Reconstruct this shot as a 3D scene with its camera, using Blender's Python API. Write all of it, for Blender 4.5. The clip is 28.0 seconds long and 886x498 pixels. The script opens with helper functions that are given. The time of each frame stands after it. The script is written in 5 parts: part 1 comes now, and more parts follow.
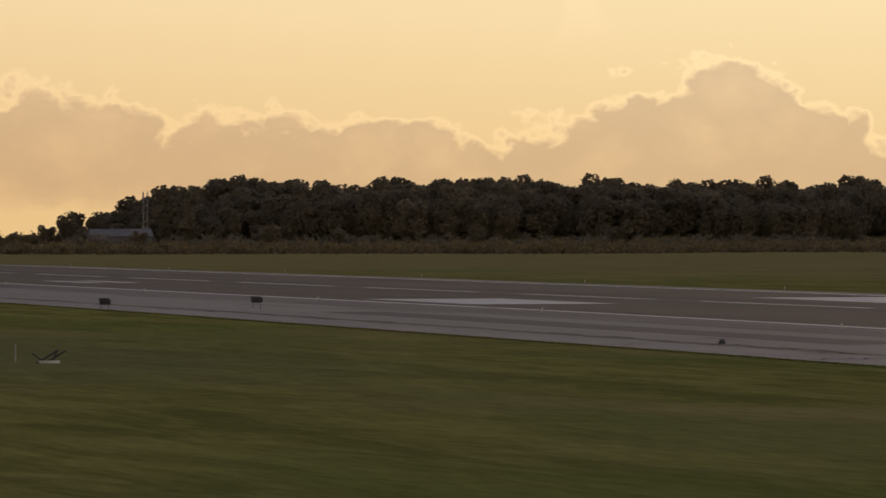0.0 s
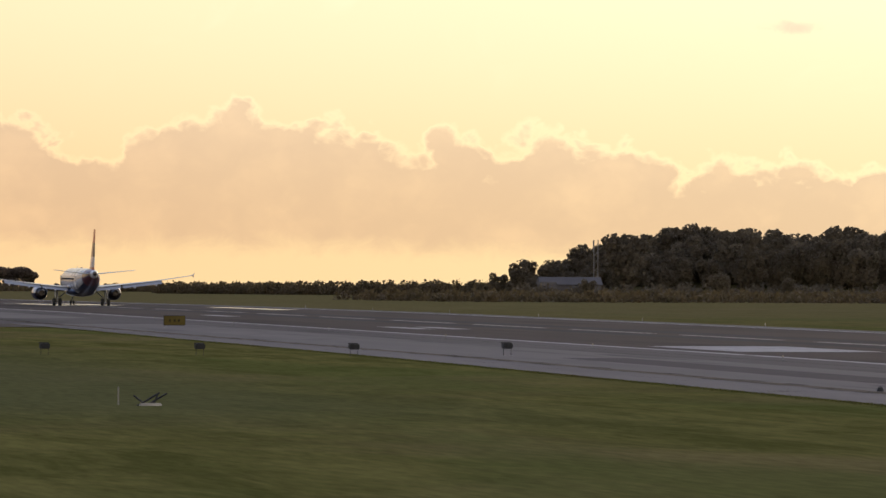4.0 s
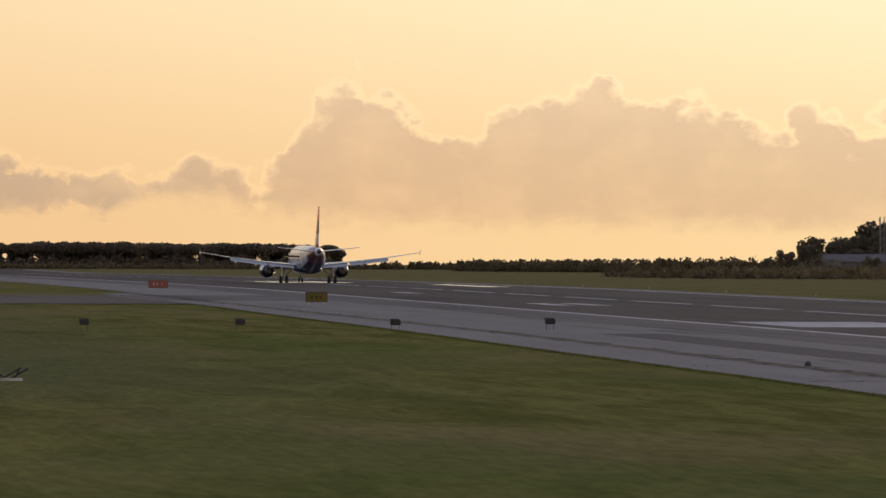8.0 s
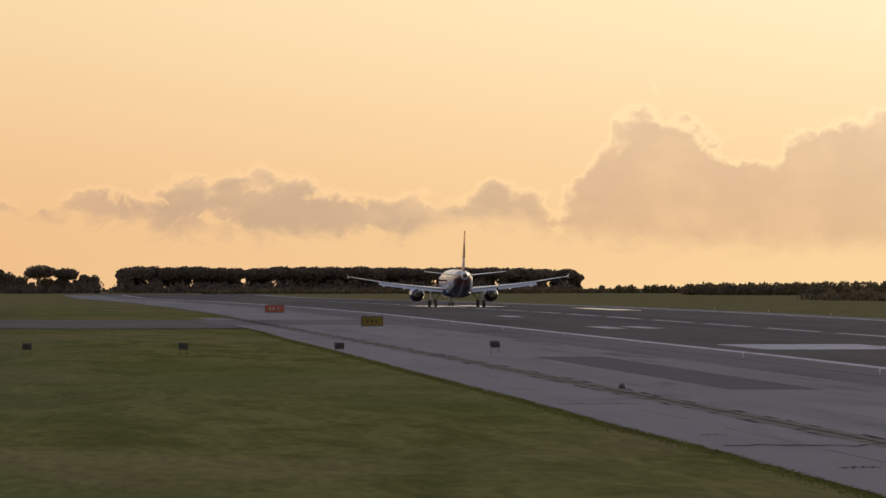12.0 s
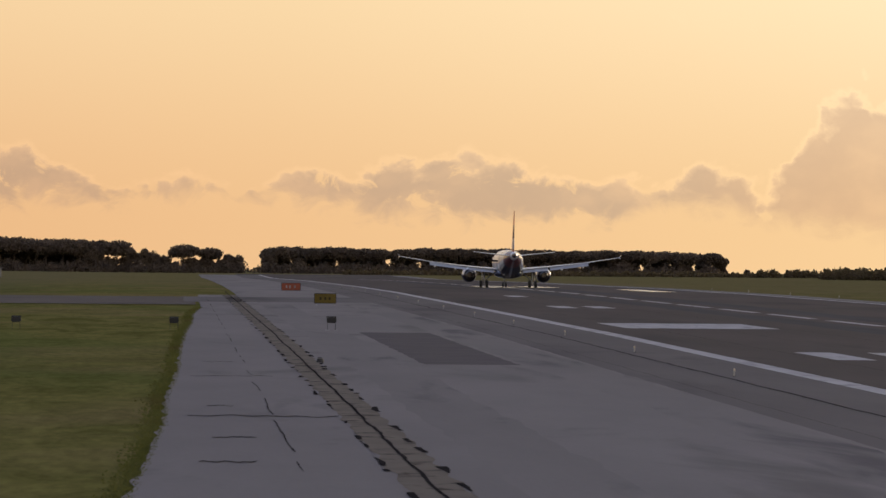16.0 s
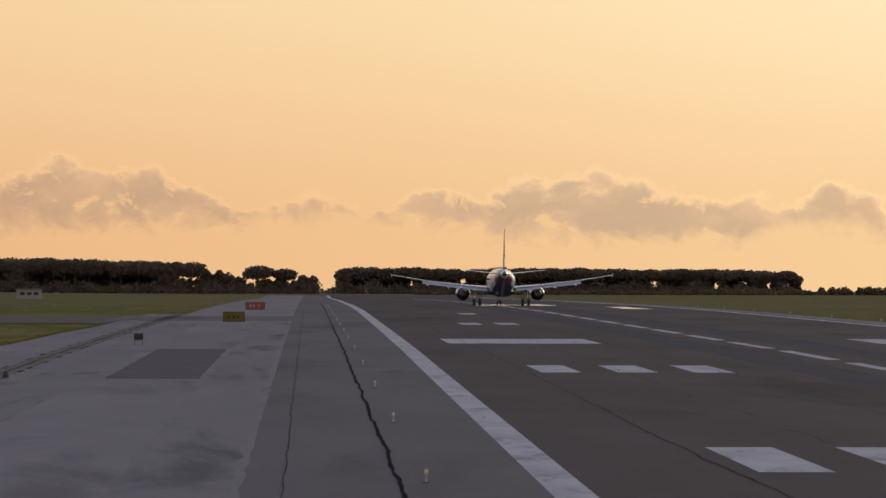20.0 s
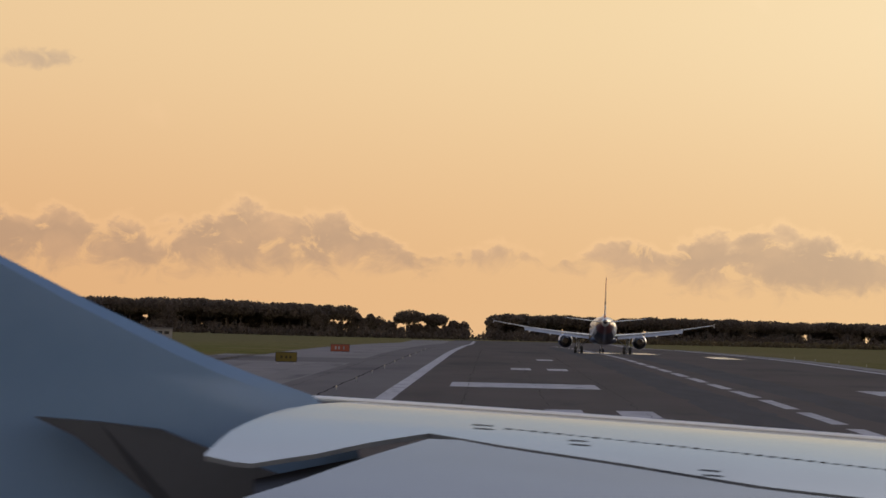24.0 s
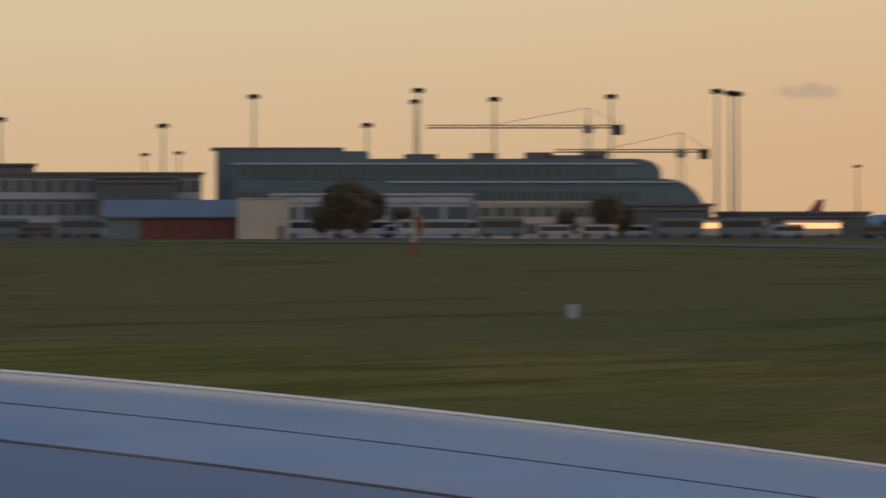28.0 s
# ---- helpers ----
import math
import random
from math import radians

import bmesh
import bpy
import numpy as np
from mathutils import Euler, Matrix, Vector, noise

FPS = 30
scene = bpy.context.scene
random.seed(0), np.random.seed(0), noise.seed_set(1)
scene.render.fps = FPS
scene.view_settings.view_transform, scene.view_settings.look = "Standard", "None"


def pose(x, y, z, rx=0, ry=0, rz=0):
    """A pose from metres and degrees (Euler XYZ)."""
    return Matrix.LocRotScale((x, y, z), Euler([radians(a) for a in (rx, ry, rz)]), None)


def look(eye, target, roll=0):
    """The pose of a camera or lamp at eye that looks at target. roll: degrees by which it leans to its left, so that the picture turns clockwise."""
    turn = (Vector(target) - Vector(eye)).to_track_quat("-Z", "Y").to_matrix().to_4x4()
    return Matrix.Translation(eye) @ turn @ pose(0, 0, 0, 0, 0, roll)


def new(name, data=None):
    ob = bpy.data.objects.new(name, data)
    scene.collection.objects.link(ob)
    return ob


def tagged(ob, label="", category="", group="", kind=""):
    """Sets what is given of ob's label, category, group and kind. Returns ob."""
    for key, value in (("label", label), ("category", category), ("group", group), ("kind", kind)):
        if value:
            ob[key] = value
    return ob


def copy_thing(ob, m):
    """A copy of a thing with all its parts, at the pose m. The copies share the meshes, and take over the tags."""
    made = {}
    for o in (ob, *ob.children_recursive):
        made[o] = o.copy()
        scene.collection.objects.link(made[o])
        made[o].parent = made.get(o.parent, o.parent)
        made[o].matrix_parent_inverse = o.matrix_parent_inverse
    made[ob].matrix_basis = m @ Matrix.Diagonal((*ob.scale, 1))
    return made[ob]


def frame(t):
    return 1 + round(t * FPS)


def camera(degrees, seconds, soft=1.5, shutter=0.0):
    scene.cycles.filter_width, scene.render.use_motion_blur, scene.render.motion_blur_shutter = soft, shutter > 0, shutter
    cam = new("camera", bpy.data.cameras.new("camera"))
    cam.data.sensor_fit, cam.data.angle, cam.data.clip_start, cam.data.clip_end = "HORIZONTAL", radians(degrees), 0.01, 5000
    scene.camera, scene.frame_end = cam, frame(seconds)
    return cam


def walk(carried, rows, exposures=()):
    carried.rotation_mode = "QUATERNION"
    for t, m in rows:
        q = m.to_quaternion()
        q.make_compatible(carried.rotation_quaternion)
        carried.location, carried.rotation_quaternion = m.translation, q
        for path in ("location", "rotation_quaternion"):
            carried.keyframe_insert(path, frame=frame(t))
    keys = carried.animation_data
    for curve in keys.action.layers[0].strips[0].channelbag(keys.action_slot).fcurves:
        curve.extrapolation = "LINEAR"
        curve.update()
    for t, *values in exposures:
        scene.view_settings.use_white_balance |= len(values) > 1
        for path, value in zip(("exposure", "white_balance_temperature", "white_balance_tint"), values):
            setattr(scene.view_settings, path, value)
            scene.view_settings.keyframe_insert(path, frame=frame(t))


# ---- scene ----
cam = camera(7.028, 28.0, shutter=0.2)
PATH = [
    # seconds, x, y, z, turn to the left of the runway, tilt up, roll
    (0, -100.265, 1.868, 5.630, -13.0657, -0.2868, -0.05),
    (1, -96.838, 1.738, 5.470, -11.4754, -0.3892, 0.32),
    (2, -93.228, 0.745, 5.466, -9.9974, -0.2101, 0.06),
    (2.5, -91.335, 0.146, 5.436, -9.2760, -0.1144, 0.05),
    (4.5, -82.822, 0.521, 5.450, -8.9109, 0.1230, 0.33),
    (5, -80.676, 0.175, 5.450, -8.7325, 0.1175, 0.50),
    (5.5, -78.345, -0.082, 5.467, -8.1898, 0.1316, 0.42),
    (6, -76.103, -0.234, 5.452, -7.6966, 0.1106, 0.51),
    (7, -71.232, -0.155, 5.379, -7.0552, -0.0104, 0.15),
    (8, -66.380, -0.438, 5.349, -6.1133, -0.0832, 0.15),
    (9, -61.307, -0.661, 5.340, -5.7360, -0.0548, -0.02),
    (10, -56.319, -1.219, 5.348, -4.8037, 0.0085, 0.00),
    (11, -51.220, -1.854, 5.331, -3.9925, 0.0099, -0.09),
    (12, -45.937, -1.540, 5.320, -3.7456, 0.1067, -0.09),
    (12.5, -43.226, -1.065, 5.333, -3.4966, 0.1147, -0.05),
    (14.5, -32.598, 1.254, 5.148, -3.1801, -0.1931, 0.86),
    (15, -29.970, 1.828, 5.070, -2.6130, -0.1785, 0.37),
    (16, -24.491, 1.978, 4.873, -2.0994, -0.0272, 0.43),
    (17, -19.183, 2.805, 4.749, -2.0719, 0.2206, -0.20),
    (18, -14.252, 3.001, 4.634, -1.8471, 0.1827, -0.38),
    (19, -9.812, 0.846, 4.645, -1.4646, 0.1896, -0.30),
    (20, -5.980, -1.164, 4.701, -1.0721, 0.1313, 0.07),
    (20.5, -4.131, -2.015, 4.731, -0.4636, 0.2073, -0.17),
    (22.5, 1.713, -2.856, 4.620, -0.1273, 0.2216, 0.22),
    (23, 2.860, -2.650, 4.560, -0.6668, 0.2775, 0.60),
    (23.2, 3.246, -2.740, 4.571, 0.2528, 0.2515, 0.62),
    (23.4, 3.656, -3.020, 4.587, 0.6172, 0.2342, 0.85),
    (23.5, 3.905, -3.210, 4.575, -0.3718, 0.2506, 1.25),
    (23.7, 4.357, -3.630, 4.545, -0.1629, 0.3783, 1.30),
    (24, 5.067, -4.202, 4.550, 0.3974, 0.4931, 1.31),
    (24.5, 6.270, -4.790, 4.558, -0.1067, 0.9750, 1.36),
    (25, 7.424, -5.378, 4.566, -0.0250, 1.0881, 1.79),
    (25.4, 8.000, -7.387, 4.684, 1.2740, 0.7613, 1.40),
    (25.7, 8.750, -8.893, 4.772, 2.0970, 0.4815, 1.19),
    (26, 9.588, -10.400, 4.860, 3.5513, 0.4465, 1.16),
    (26.2, 10.130, -10.200, 4.860, 5.0700, 0.2066, 0.79),
    (26.3, 10.400, -10.100, 4.860, 5.8000, 0.1000, 0.60),
    (26.6, 11.920, -9.700, 4.820, 7.8400, 0.0200, 0.30),
    (27, 13.090, -9.200, 4.778, 11.0500, -0.0350, 0.00),
    (27.2, 13.740, -9.083, 4.772, 13.9000, -0.0200, 0.00),
    (27.5, 14.900, -9.000, 4.770, 16.7800, -0.0050, 0.00),
    (27.8, 15.950, -8.890, 4.766, 19.2000, -0.0750, 0.00),
    (28, 16.600, -8.800, 4.762, 21.2000, -0.1520, 0.00),
]
walk(cam, [(t, pose(x, y, z, 90 + tilt, 0, turn) @ pose(0, 0, 0, 0, 0, roll)) for t, x, y, z, turn, tilt, roll in PATH],
     [(0.0, -0.35, 7500, 12), (0.5, -0.1, 7000, 11), (1.0, 0.1, 6600, 10), (2.0, 0.15, 6600, 10), (5.0, 0.1, 6600, 10), (8.0, 0.0, 6700, 11), (20.0, 0.0, 6700, 12),
      (23.0, -0.05, 6700, 12), (24.0, -0.1, 6600, 11), (25.0, -0.32, 6700, 10), (26.0, -0.52, 6700, 10), (27.0, -0.4, 6500, 10), (28.0, -0.25, 6400, 10)])

# ---- world, sun, exposure ----
SUN_TURN, SUN_UP = 24.0, 7.0  # degrees right of the runway, above the horizon


def nodes_of(tree):
    """Short makers of nodes and links in one tree."""
    def node(kind, **sets):
        n = tree.nodes.new(kind)
        for key, value in sets.items():
            if key == "operation":
                n.operation = value
            elif key == "blend":
                n.blend_type = value
            elif key == "kind":
                n.data_type = value
        return n

    def math_node(op, a, b=0.0, c=0.0, clamp=False):
        n = tree.nodes.new("ShaderNodeMath")
        n.operation, n.use_clamp = op, clamp
        for socket, v in zip(n.inputs, (a, b, c)):
            if isinstance(v, (int, float)):
                socket.default_value = v
            else:
                tree.links.new(v, socket)
        return n.outputs[0]

    def mix(f, a, b, blend="MIX"):
        n = tree.nodes.new("ShaderNodeMix")
        n.data_type, n.blend_type = "RGBA", blend
        for socket, v in ((n.inputs[0], f), (n.inputs[6], a), (n.inputs[7], b)):
            if isinstance(v, (int, float)):
                socket.default_value = v
            elif isinstance(v, tuple):
                socket.default_value = (*v, 1.0)
            else:
                tree.links.new(v, socket)
        return n.outputs[2]

    def noise_node(vector, scale, detail=4.0, rough=0.55, warp=0.0):
        n = tree.nodes.new("ShaderNodeTexNoise")
        n.inputs["Scale"].default_value, n.inputs["Detail"].default_value = scale, detail
        n.inputs["Roughness"].default_value, n.inputs["Distortion"].default_value = rough, warp
        if vector is not None:
            tree.links.new(vector, n.inputs["Vector"])
        return n.outputs["Fac"]

    def ramp(value, stops, smooth=False):
        n = tree.nodes.new("ShaderNodeValToRGB")
        r = n.color_ramp
        r.interpolation = "EASE" if smooth else "LINEAR"
        while len(r.elements) < len(stops):
            r.elements.new(0.5)
        for el, (p, col) in zip(r.elements, stops):
            el.position = p
            el.color = (col, col, col, 1) if isinstance(col, (int, float)) else (*col, 1)
        tree.links.new(value, n.inputs[0])
        return n.outputs[0]

    def band(value, low, high):
        n = tree.nodes.new("ShaderNodeMapRange")
        n.interpolation_type = "SMOOTHSTEP"
        tree.links.new(value, n.inputs[0])
        for k, v in ((1, low), (2, high)):
            n.inputs[k].default_value = v
        return n.outputs[0]

    return node, math_node, mix, noise_node, ramp, band


world = bpy.data.worlds.new("evening_sky")
scene.world = world
world.use_nodes = True
wt = world.node_tree
wt.nodes.clear()
node, math_node, mix, noise_node, ramp, band = nodes_of(wt)
sky = wt.nodes.new("ShaderNodeTexSky")
sky.sky_type, sky.sun_disc = "NISHITA", False
sky.sun_elevation, sky.sun_rotation = radians(SUN_UP), radians(SUN_TURN)
sky.altitude, sky.air_density, sky.dust_density, sky.ozone_density = 0, 1.0, 2.5, 1.0
where = wt.nodes.new("ShaderNodeTexCoord").outputs["Generated"]
split = wt.nodes.new("ShaderNodeSeparateXYZ")
wt.links.new(where, split.inputs[0])
turn = math_node("MULTIPLY", math_node("ARCTAN2", split.outputs[0], split.outputs[1]), 57.2958)
rise = math_node("MULTIPLY", math_node("ARCSINE", split.outputs[2]), 57.2958)
flat = wt.nodes.new("ShaderNodeCombineXYZ")
wt.links.new(turn, flat.inputs[0])
wt.links.new(math_node("MULTIPLY", rise, 1.25), flat.inputs[1])
knob = wt.nodes.new("ShaderNodeTexVoronoi")
knob.inputs["Scale"].default_value, knob.inputs["Detail"].default_value, knob.inputs["Roughness"].default_value = 1.7, 3.0, 0.5
bent = wt.nodes.new("ShaderNodeVectorMath")
wt.links.new(flat.outputs[0], bent.inputs[0])
ripple = wt.nodes.new("ShaderNodeTexNoise")
ripple.inputs["Scale"].default_value, ripple.inputs["Detail"].default_value = 3.0, 3.0
wt.links.new(flat.outputs[0], ripple.inputs["Vector"])
softer = wt.nodes.new("ShaderNodeVectorMath")
softer.operation = "SCALE"
softer.inputs["Scale"].default_value = 0.35
wt.links.new(ripple.outputs["Color"], softer.inputs[0])
wt.links.new(softer.outputs[0], bent.inputs[1])
wt.links.new(bent.outputs[0], knob.inputs["Vector"])
heads = math_node("SUBTRACT", 0.55, knob.outputs["Distance"])
lumps = noise_node(flat.outputs[0], 2.1, 8.0, 0.58, 0.3)
curls = noise_node(flat.outputs[0], 6.0, 4.0, 0.55, 0.8)
shreds = noise_node(flat.outputs[0], 3.6, 6.0, 0.6, 0.6)
# tops and undersides of the cloud bank, degrees above the horizon, by degrees right of the runway
TOPS = [(-12, 0.05), (-9.2, 0.1), (-8.5, 0.77), (-7.6, 0.8), (-6.9, 0.6), (-6.4, 0.15), (-6.0, 0.77), (-5.1, 0.9), (-4, 0.85), (-2.7, 0.67), (-2.2, 0.87), (-1.4, 0.79), (-0.4, 0.55), (0.6, 0.57), (1.2, 0.65), (2.2, 0.79), (3.5, 0.6), (3.75, 0.52), (4.2, 0.76), (4.7, 0.5), (5.05, 1.2), (5.4, 1.46), (6.3, 1.04), (7.4, 1.42), (8.5, 1.12), (9.6, 1.16), (11.3, 0.92), (12.6, 1.0), (13.6, 0.76), (15.3, 1.46), (16.2, 1.1), (17.0, 0.65)]
FEET = [(-12, 0.9), (-8.6, 0.68), (-7, 0.58), (-6.2, 0.48), (-5.6, 0.38), (-4, 0.28), (-2.5, 0.28), (-0.6, 0.34), (0.5, 0.4), (1.6, 0.23), (3.4, 0.2), (3.9, 0.36), (4.7, 0.2), (5.6, 0.1), (7, 0.1), (11, 0.02), (17, 0.0)]
along = math_node("DIVIDE", math_node("ADD", turn, 12.0), 29.0)
tops = math_node("MULTIPLY", ramp(along, [((a + 12) / 29, h / 1.5) for a, h in TOPS]), 1.5)
feet = ramp(along, [((a + 12) / 29, h) for a, h in FEET])
solid = band(turn, 3.2, 5.6)
bulge = math_node("ADD", math_node("MULTIPLY", math_node("SUBTRACT", lumps, 0.5), 0.5), math_node("MULTIPLY", heads, math_node("ADD", 0.2, math_node("MULTIPLY", solid, 0.22))))
tear = math_node("MULTIPLY", math_node("SUBTRACT", shreds, 0.5), math_node("SUBTRACT", 0.5, math_node("MULTIPLY", solid, 0.25)))
below = math_node("SUBTRACT", math_node("ADD", math_node("ADD", tops, bulge), math_node("MULTIPLY", tear, 0.25)), rise)
above = math_node("ADD", math_node("SUBTRACT", rise, feet), math_node("MULTIPLY", tear, 1.1))
bank = math_node("MULTIPLY", band(below, 0.0, 0.05), band(above, -0.08, 0.16))
holes = band(math_node("ADD", shreds, math_node("MULTIPLY", solid, 0.4)), 0.33, 0.46)
body = math_node("MULTIPLY", bank, holes)
# small separate clouds: degrees right of the runway, degrees up, half width, half height
for at_turn, at_rise, wide, tall in ((-3.7, 1.93, 0.42, 0.1), (-4.85, 1.88, 0.26, 0.07), (11.75, 1.87, 0.32, 0.06), (-18.3, 1.09, 0.34, 0.09), (-17.3, 1.12, 0.22, 0.08), (-16.3, 1.1, 0.34, 0.15), (-12.2, 0.97, 0.28, 0.09), (-6.3, 0.8, 0.12, 0.07)):
    across = math_node("POWER", math_node("ABSOLUTE", math_node("DIVIDE", math_node("SUBTRACT", turn, at_turn), wide)), 2.0)
    upward = math_node("POWER", math_node("ABSOLUTE", math_node("DIVIDE", math_node("SUBTRACT", rise, at_rise), tall)), 2.0)
    left = math_node("ADD", math_node("SUBTRACT", 1.0, math_node("ADD", across, upward)), math_node("MULTIPLY", math_node("SUBTRACT", curls, 0.5), 2.6))
    body = math_node("MAXIMUM", body, math_node("MULTIPLY", band(left, 0.0, 1.3), 0.85))
# thin high wisps
thin = math_node("MULTIPLY", band(noise_node(flat.outputs[0], 0.9, 5.0, 0.5, 0.8), 0.60, 0.78), band(rise, 1.15, 1.7))
rim = math_node("MULTIPLY", band(below, -0.07, 0.01), math_node("SUBTRACT", 1.0, band(below, 0.02, 0.12)))
bank_edge = band(above, 0.0, 0.2)
glow = band(math_node("ABSOLUTE", math_node("SUBTRACT", turn, 24.0)), 26.0, 0.0)
# evening haze low over the horizon, brightest towards the sun; the open sky stands above it
side = band(turn, -26.0, 20.0)
low = ramp(side, [(0.0, (5.2, 3.55, 2.05)), (0.15, (5.3, 3.12, 1.62)), (0.45, (5.35, 3.08, 1.5)), (0.62, (5.75, 3.62, 1.85)), (0.85, (6.5, 4.6, 2.4)), (1.0, (7.0, 5.3, 2.9))])
high = ramp(side, [(0.0, (5.5, 4.5, 2.95)), (0.15, (5.65, 4.0, 2.35)), (0.45, (5.95, 4.2, 2.35)), (0.62, (6.35, 4.85, 2.85)), (0.85, (7.4, 6.2, 4.1)), (1.0, (8.0, 7.1, 4.8))])
veil = mix(band(rise, 0.0, 2.6), low, high)
long_streaks = wt.nodes.new("ShaderNodeCombineXYZ")
wt.links.new(math_node("MULTIPLY", turn, 0.035), long_streaks.inputs[0])
wt.links.new(math_node("MULTIPLY", rise, 0.22), long_streaks.inputs[1])
streaks = noise_node(long_streaks.outputs[0], 1.0, 6.0, 0.55, 0.5)
upper = mix(1.0, sky.outputs[0], mix(band(rise, 7.0, 32.0), (0.2, 0.33, 0.66), (1.15, 1.34, 1.95)), "MULTIPLY")
upper = mix(math_node("MULTIPLY", band(streaks, 0.5, 0.66), 0.5), upper, (2.1, 2.05, 2.3))
# unseen sky behind the view, brightened low down as fill for trees and facades
rear = band(math_node("MULTIPLY", split.outputs[1], -1.0), -0.1, 0.7)
upper = mix(math_node("MULTIPLY", rear, 0.7), upper, (3.6, 3.4, 3.6))
upper = mix(math_node("MULTIPLY", math_node("MULTIPLY", rear, 0.9), math_node("SUBTRACT", 1.0, band(rise, 14.0, 36.0))), upper, (6.6, 6.2, 6.4))
air = mix(band(math_node("ADD", rise, math_node("MULTIPLY", math_node("SUBTRACT", streaks, 0.5), 24.0)), 4.5, 11.5), veil, upper)
air = mix(band(rise, 2.2, 3.2), veil, air)
shade = mix(1.0, air, mix(band(math_node("ADD", math_node("MULTIPLY", lumps, 0.6), math_node("MULTIPLY", heads, -0.5)), 0.0, 0.7), mix(solid, (0.86, 0.87, 0.99), (0.9, 0.86, 0.92)), mix(solid, (0.66, 0.70, 0.88), (0.77, 0.74, 0.83))), "MULTIPLY")
seen = mix(math_node("MULTIPLY", body, 0.92), air, shade)
seen = mix(math_node("MULTIPLY", math_node("MULTIPLY", rim, bank_edge), math_node("ADD", 0.3, math_node("MULTIPLY", glow, 0.5))), seen, mix(1.0, air, (1.2, 1.2, 1.22), "MULTIPLY"))
seen = mix(math_node("MULTIPLY", thin, 0.35), seen, mix(1.0, air, (1.12, 1.1, 1.16), "MULTIPLY"))
back = wt.nodes.new("ShaderNodeBackground")
back.inputs[1].default_value = 0.15
wt.links.new(seen, back.inputs[0])
wt.links.new(back.outputs[0], wt.nodes.new("ShaderNodeOutputWorld").inputs[0])

sun = new("sun", bpy.data.lights.new("sun", "SUN"))
sun.data.energy, sun.data.angle, sun.data.color = 0.5, radians(10), (1.0, 0.72, 0.45)
sun.matrix_world = look((0, 0, 50), Vector((0, 0, 50)) - Vector((math.sin(radians(SUN_TURN)), math.cos(radians(SUN_TURN)), math.tan(radians(SUN_UP)))))


# ---- materials ----
def surface(name, low, high, rough=0.8, scale=1.0, fine=20.0, metal=0.0, bump=0.3, spread=None, gloss=0.5, blotch=None, stretch=(1, 1, 1), coat=0.0, stain=None, sheen=0.0, grain=0.35):
    """A surface whose colour runs from low to high over stains of the given scale (per metre) and a fine grain."""
    m = bpy.data.materials.new(name)
    m.use_nodes = True
    t = m.node_tree
    bsdf = t.nodes["Principled BSDF"]
    node, math_node, mix, noise_node, ramp, band = nodes_of(t)
    spot = t.nodes.new("ShaderNodeNewGeometry").outputs["Position"]
    if stretch != (1, 1, 1):
        mp = t.nodes.new("ShaderNodeVectorMath")
        mp.operation = "MULTIPLY"
        mp.inputs[1].default_value = stretch
        t.links.new(spot, mp.inputs[0])
        spot = mp.outputs[0]
    big = noise_node(spot, scale, 5.0, 0.6)
    small = noise_node(spot, fine, 4.0, 0.6)
    f = math_node("ADD", math_node("MULTIPLY", band(big, 0.3, 0.7), 1.0 - grain), math_node("MULTIPLY", small if grain < 0.4 else band(small, 0.3, 0.7), grain))
    col = mix(f, low, high)
    if blotch:
        col = mix(band(noise_node(spot, blotch[1], 6.0, 0.6, 0.5), 0.52, 0.68), col, blotch[0])
    if stain:
        worn = math_node("MULTIPLY", band(noise_node(spot, stain[1], 7.0, 0.65, 0.8), 0.46, 0.66), 0.85)
        col = mix(worn, col, stain[0])
    if spread:
        rnd = t.nodes.new("ShaderNodeObjectInfo").outputs["Random"]
        col = mix(1.0, col, mix(rnd, (1 - spread,) * 3, (1 + spread,) * 3), "MULTIPLY")
    t.links.new(col, bsdf.inputs["Base Color"])
    t.links.new(math_node("ADD", rough - 0.08, math_node("MULTIPLY", big, 0.16)), bsdf.inputs["Roughness"])
    bsdf.inputs["Metallic"].default_value = metal
    bsdf.inputs["Specular IOR Level"].default_value = gloss
    bsdf.inputs["Coat Weight"].default_value = coat
    bsdf.inputs["Sheen Weight"].default_value, bsdf.inputs["Sheen Roughness"].default_value = sheen, 0.5
    if sheen and stain:
        t.links.new(math_node("MULTIPLY", math_node("ADD", sheen * 0.3, math_node("MULTIPLY", math_node("POWER", f, 1.5), sheen * 2.0)), math_node("SUBTRACT", 1.0, math_node("MULTIPLY", worn, 0.45))), bsdf.inputs["Sheen Weight"])
    bsdf.inputs["Sheen Tint"].default_value = (0.82, 0.7, 0.56, 1)
    if bump:
        b = t.nodes.new("ShaderNodeBump")
        b.inputs["Strength"].default_value, b.inputs["Distance"].default_value = bump, 0.02
        t.links.new(small, b.inputs["Height"])
        t.links.new(b.outputs[0], bsdf.inputs["Normal"])
    return m


def lamp_glass(name, colour, strength):
    m = bpy.data.materials.new(name)
    m.use_nodes = True
    bsdf = m.node_tree.nodes["Principled BSDF"]
    bsdf.inputs["Base Color"].default_value = (*colour, 1)
    bsdf.inputs["Emission Color"].default_value = (*colour, 1)
    bsdf.inputs["Emission Strength"].default_value = strength
    bsdf.inputs["Roughness"].default_value = 0.2
    return m


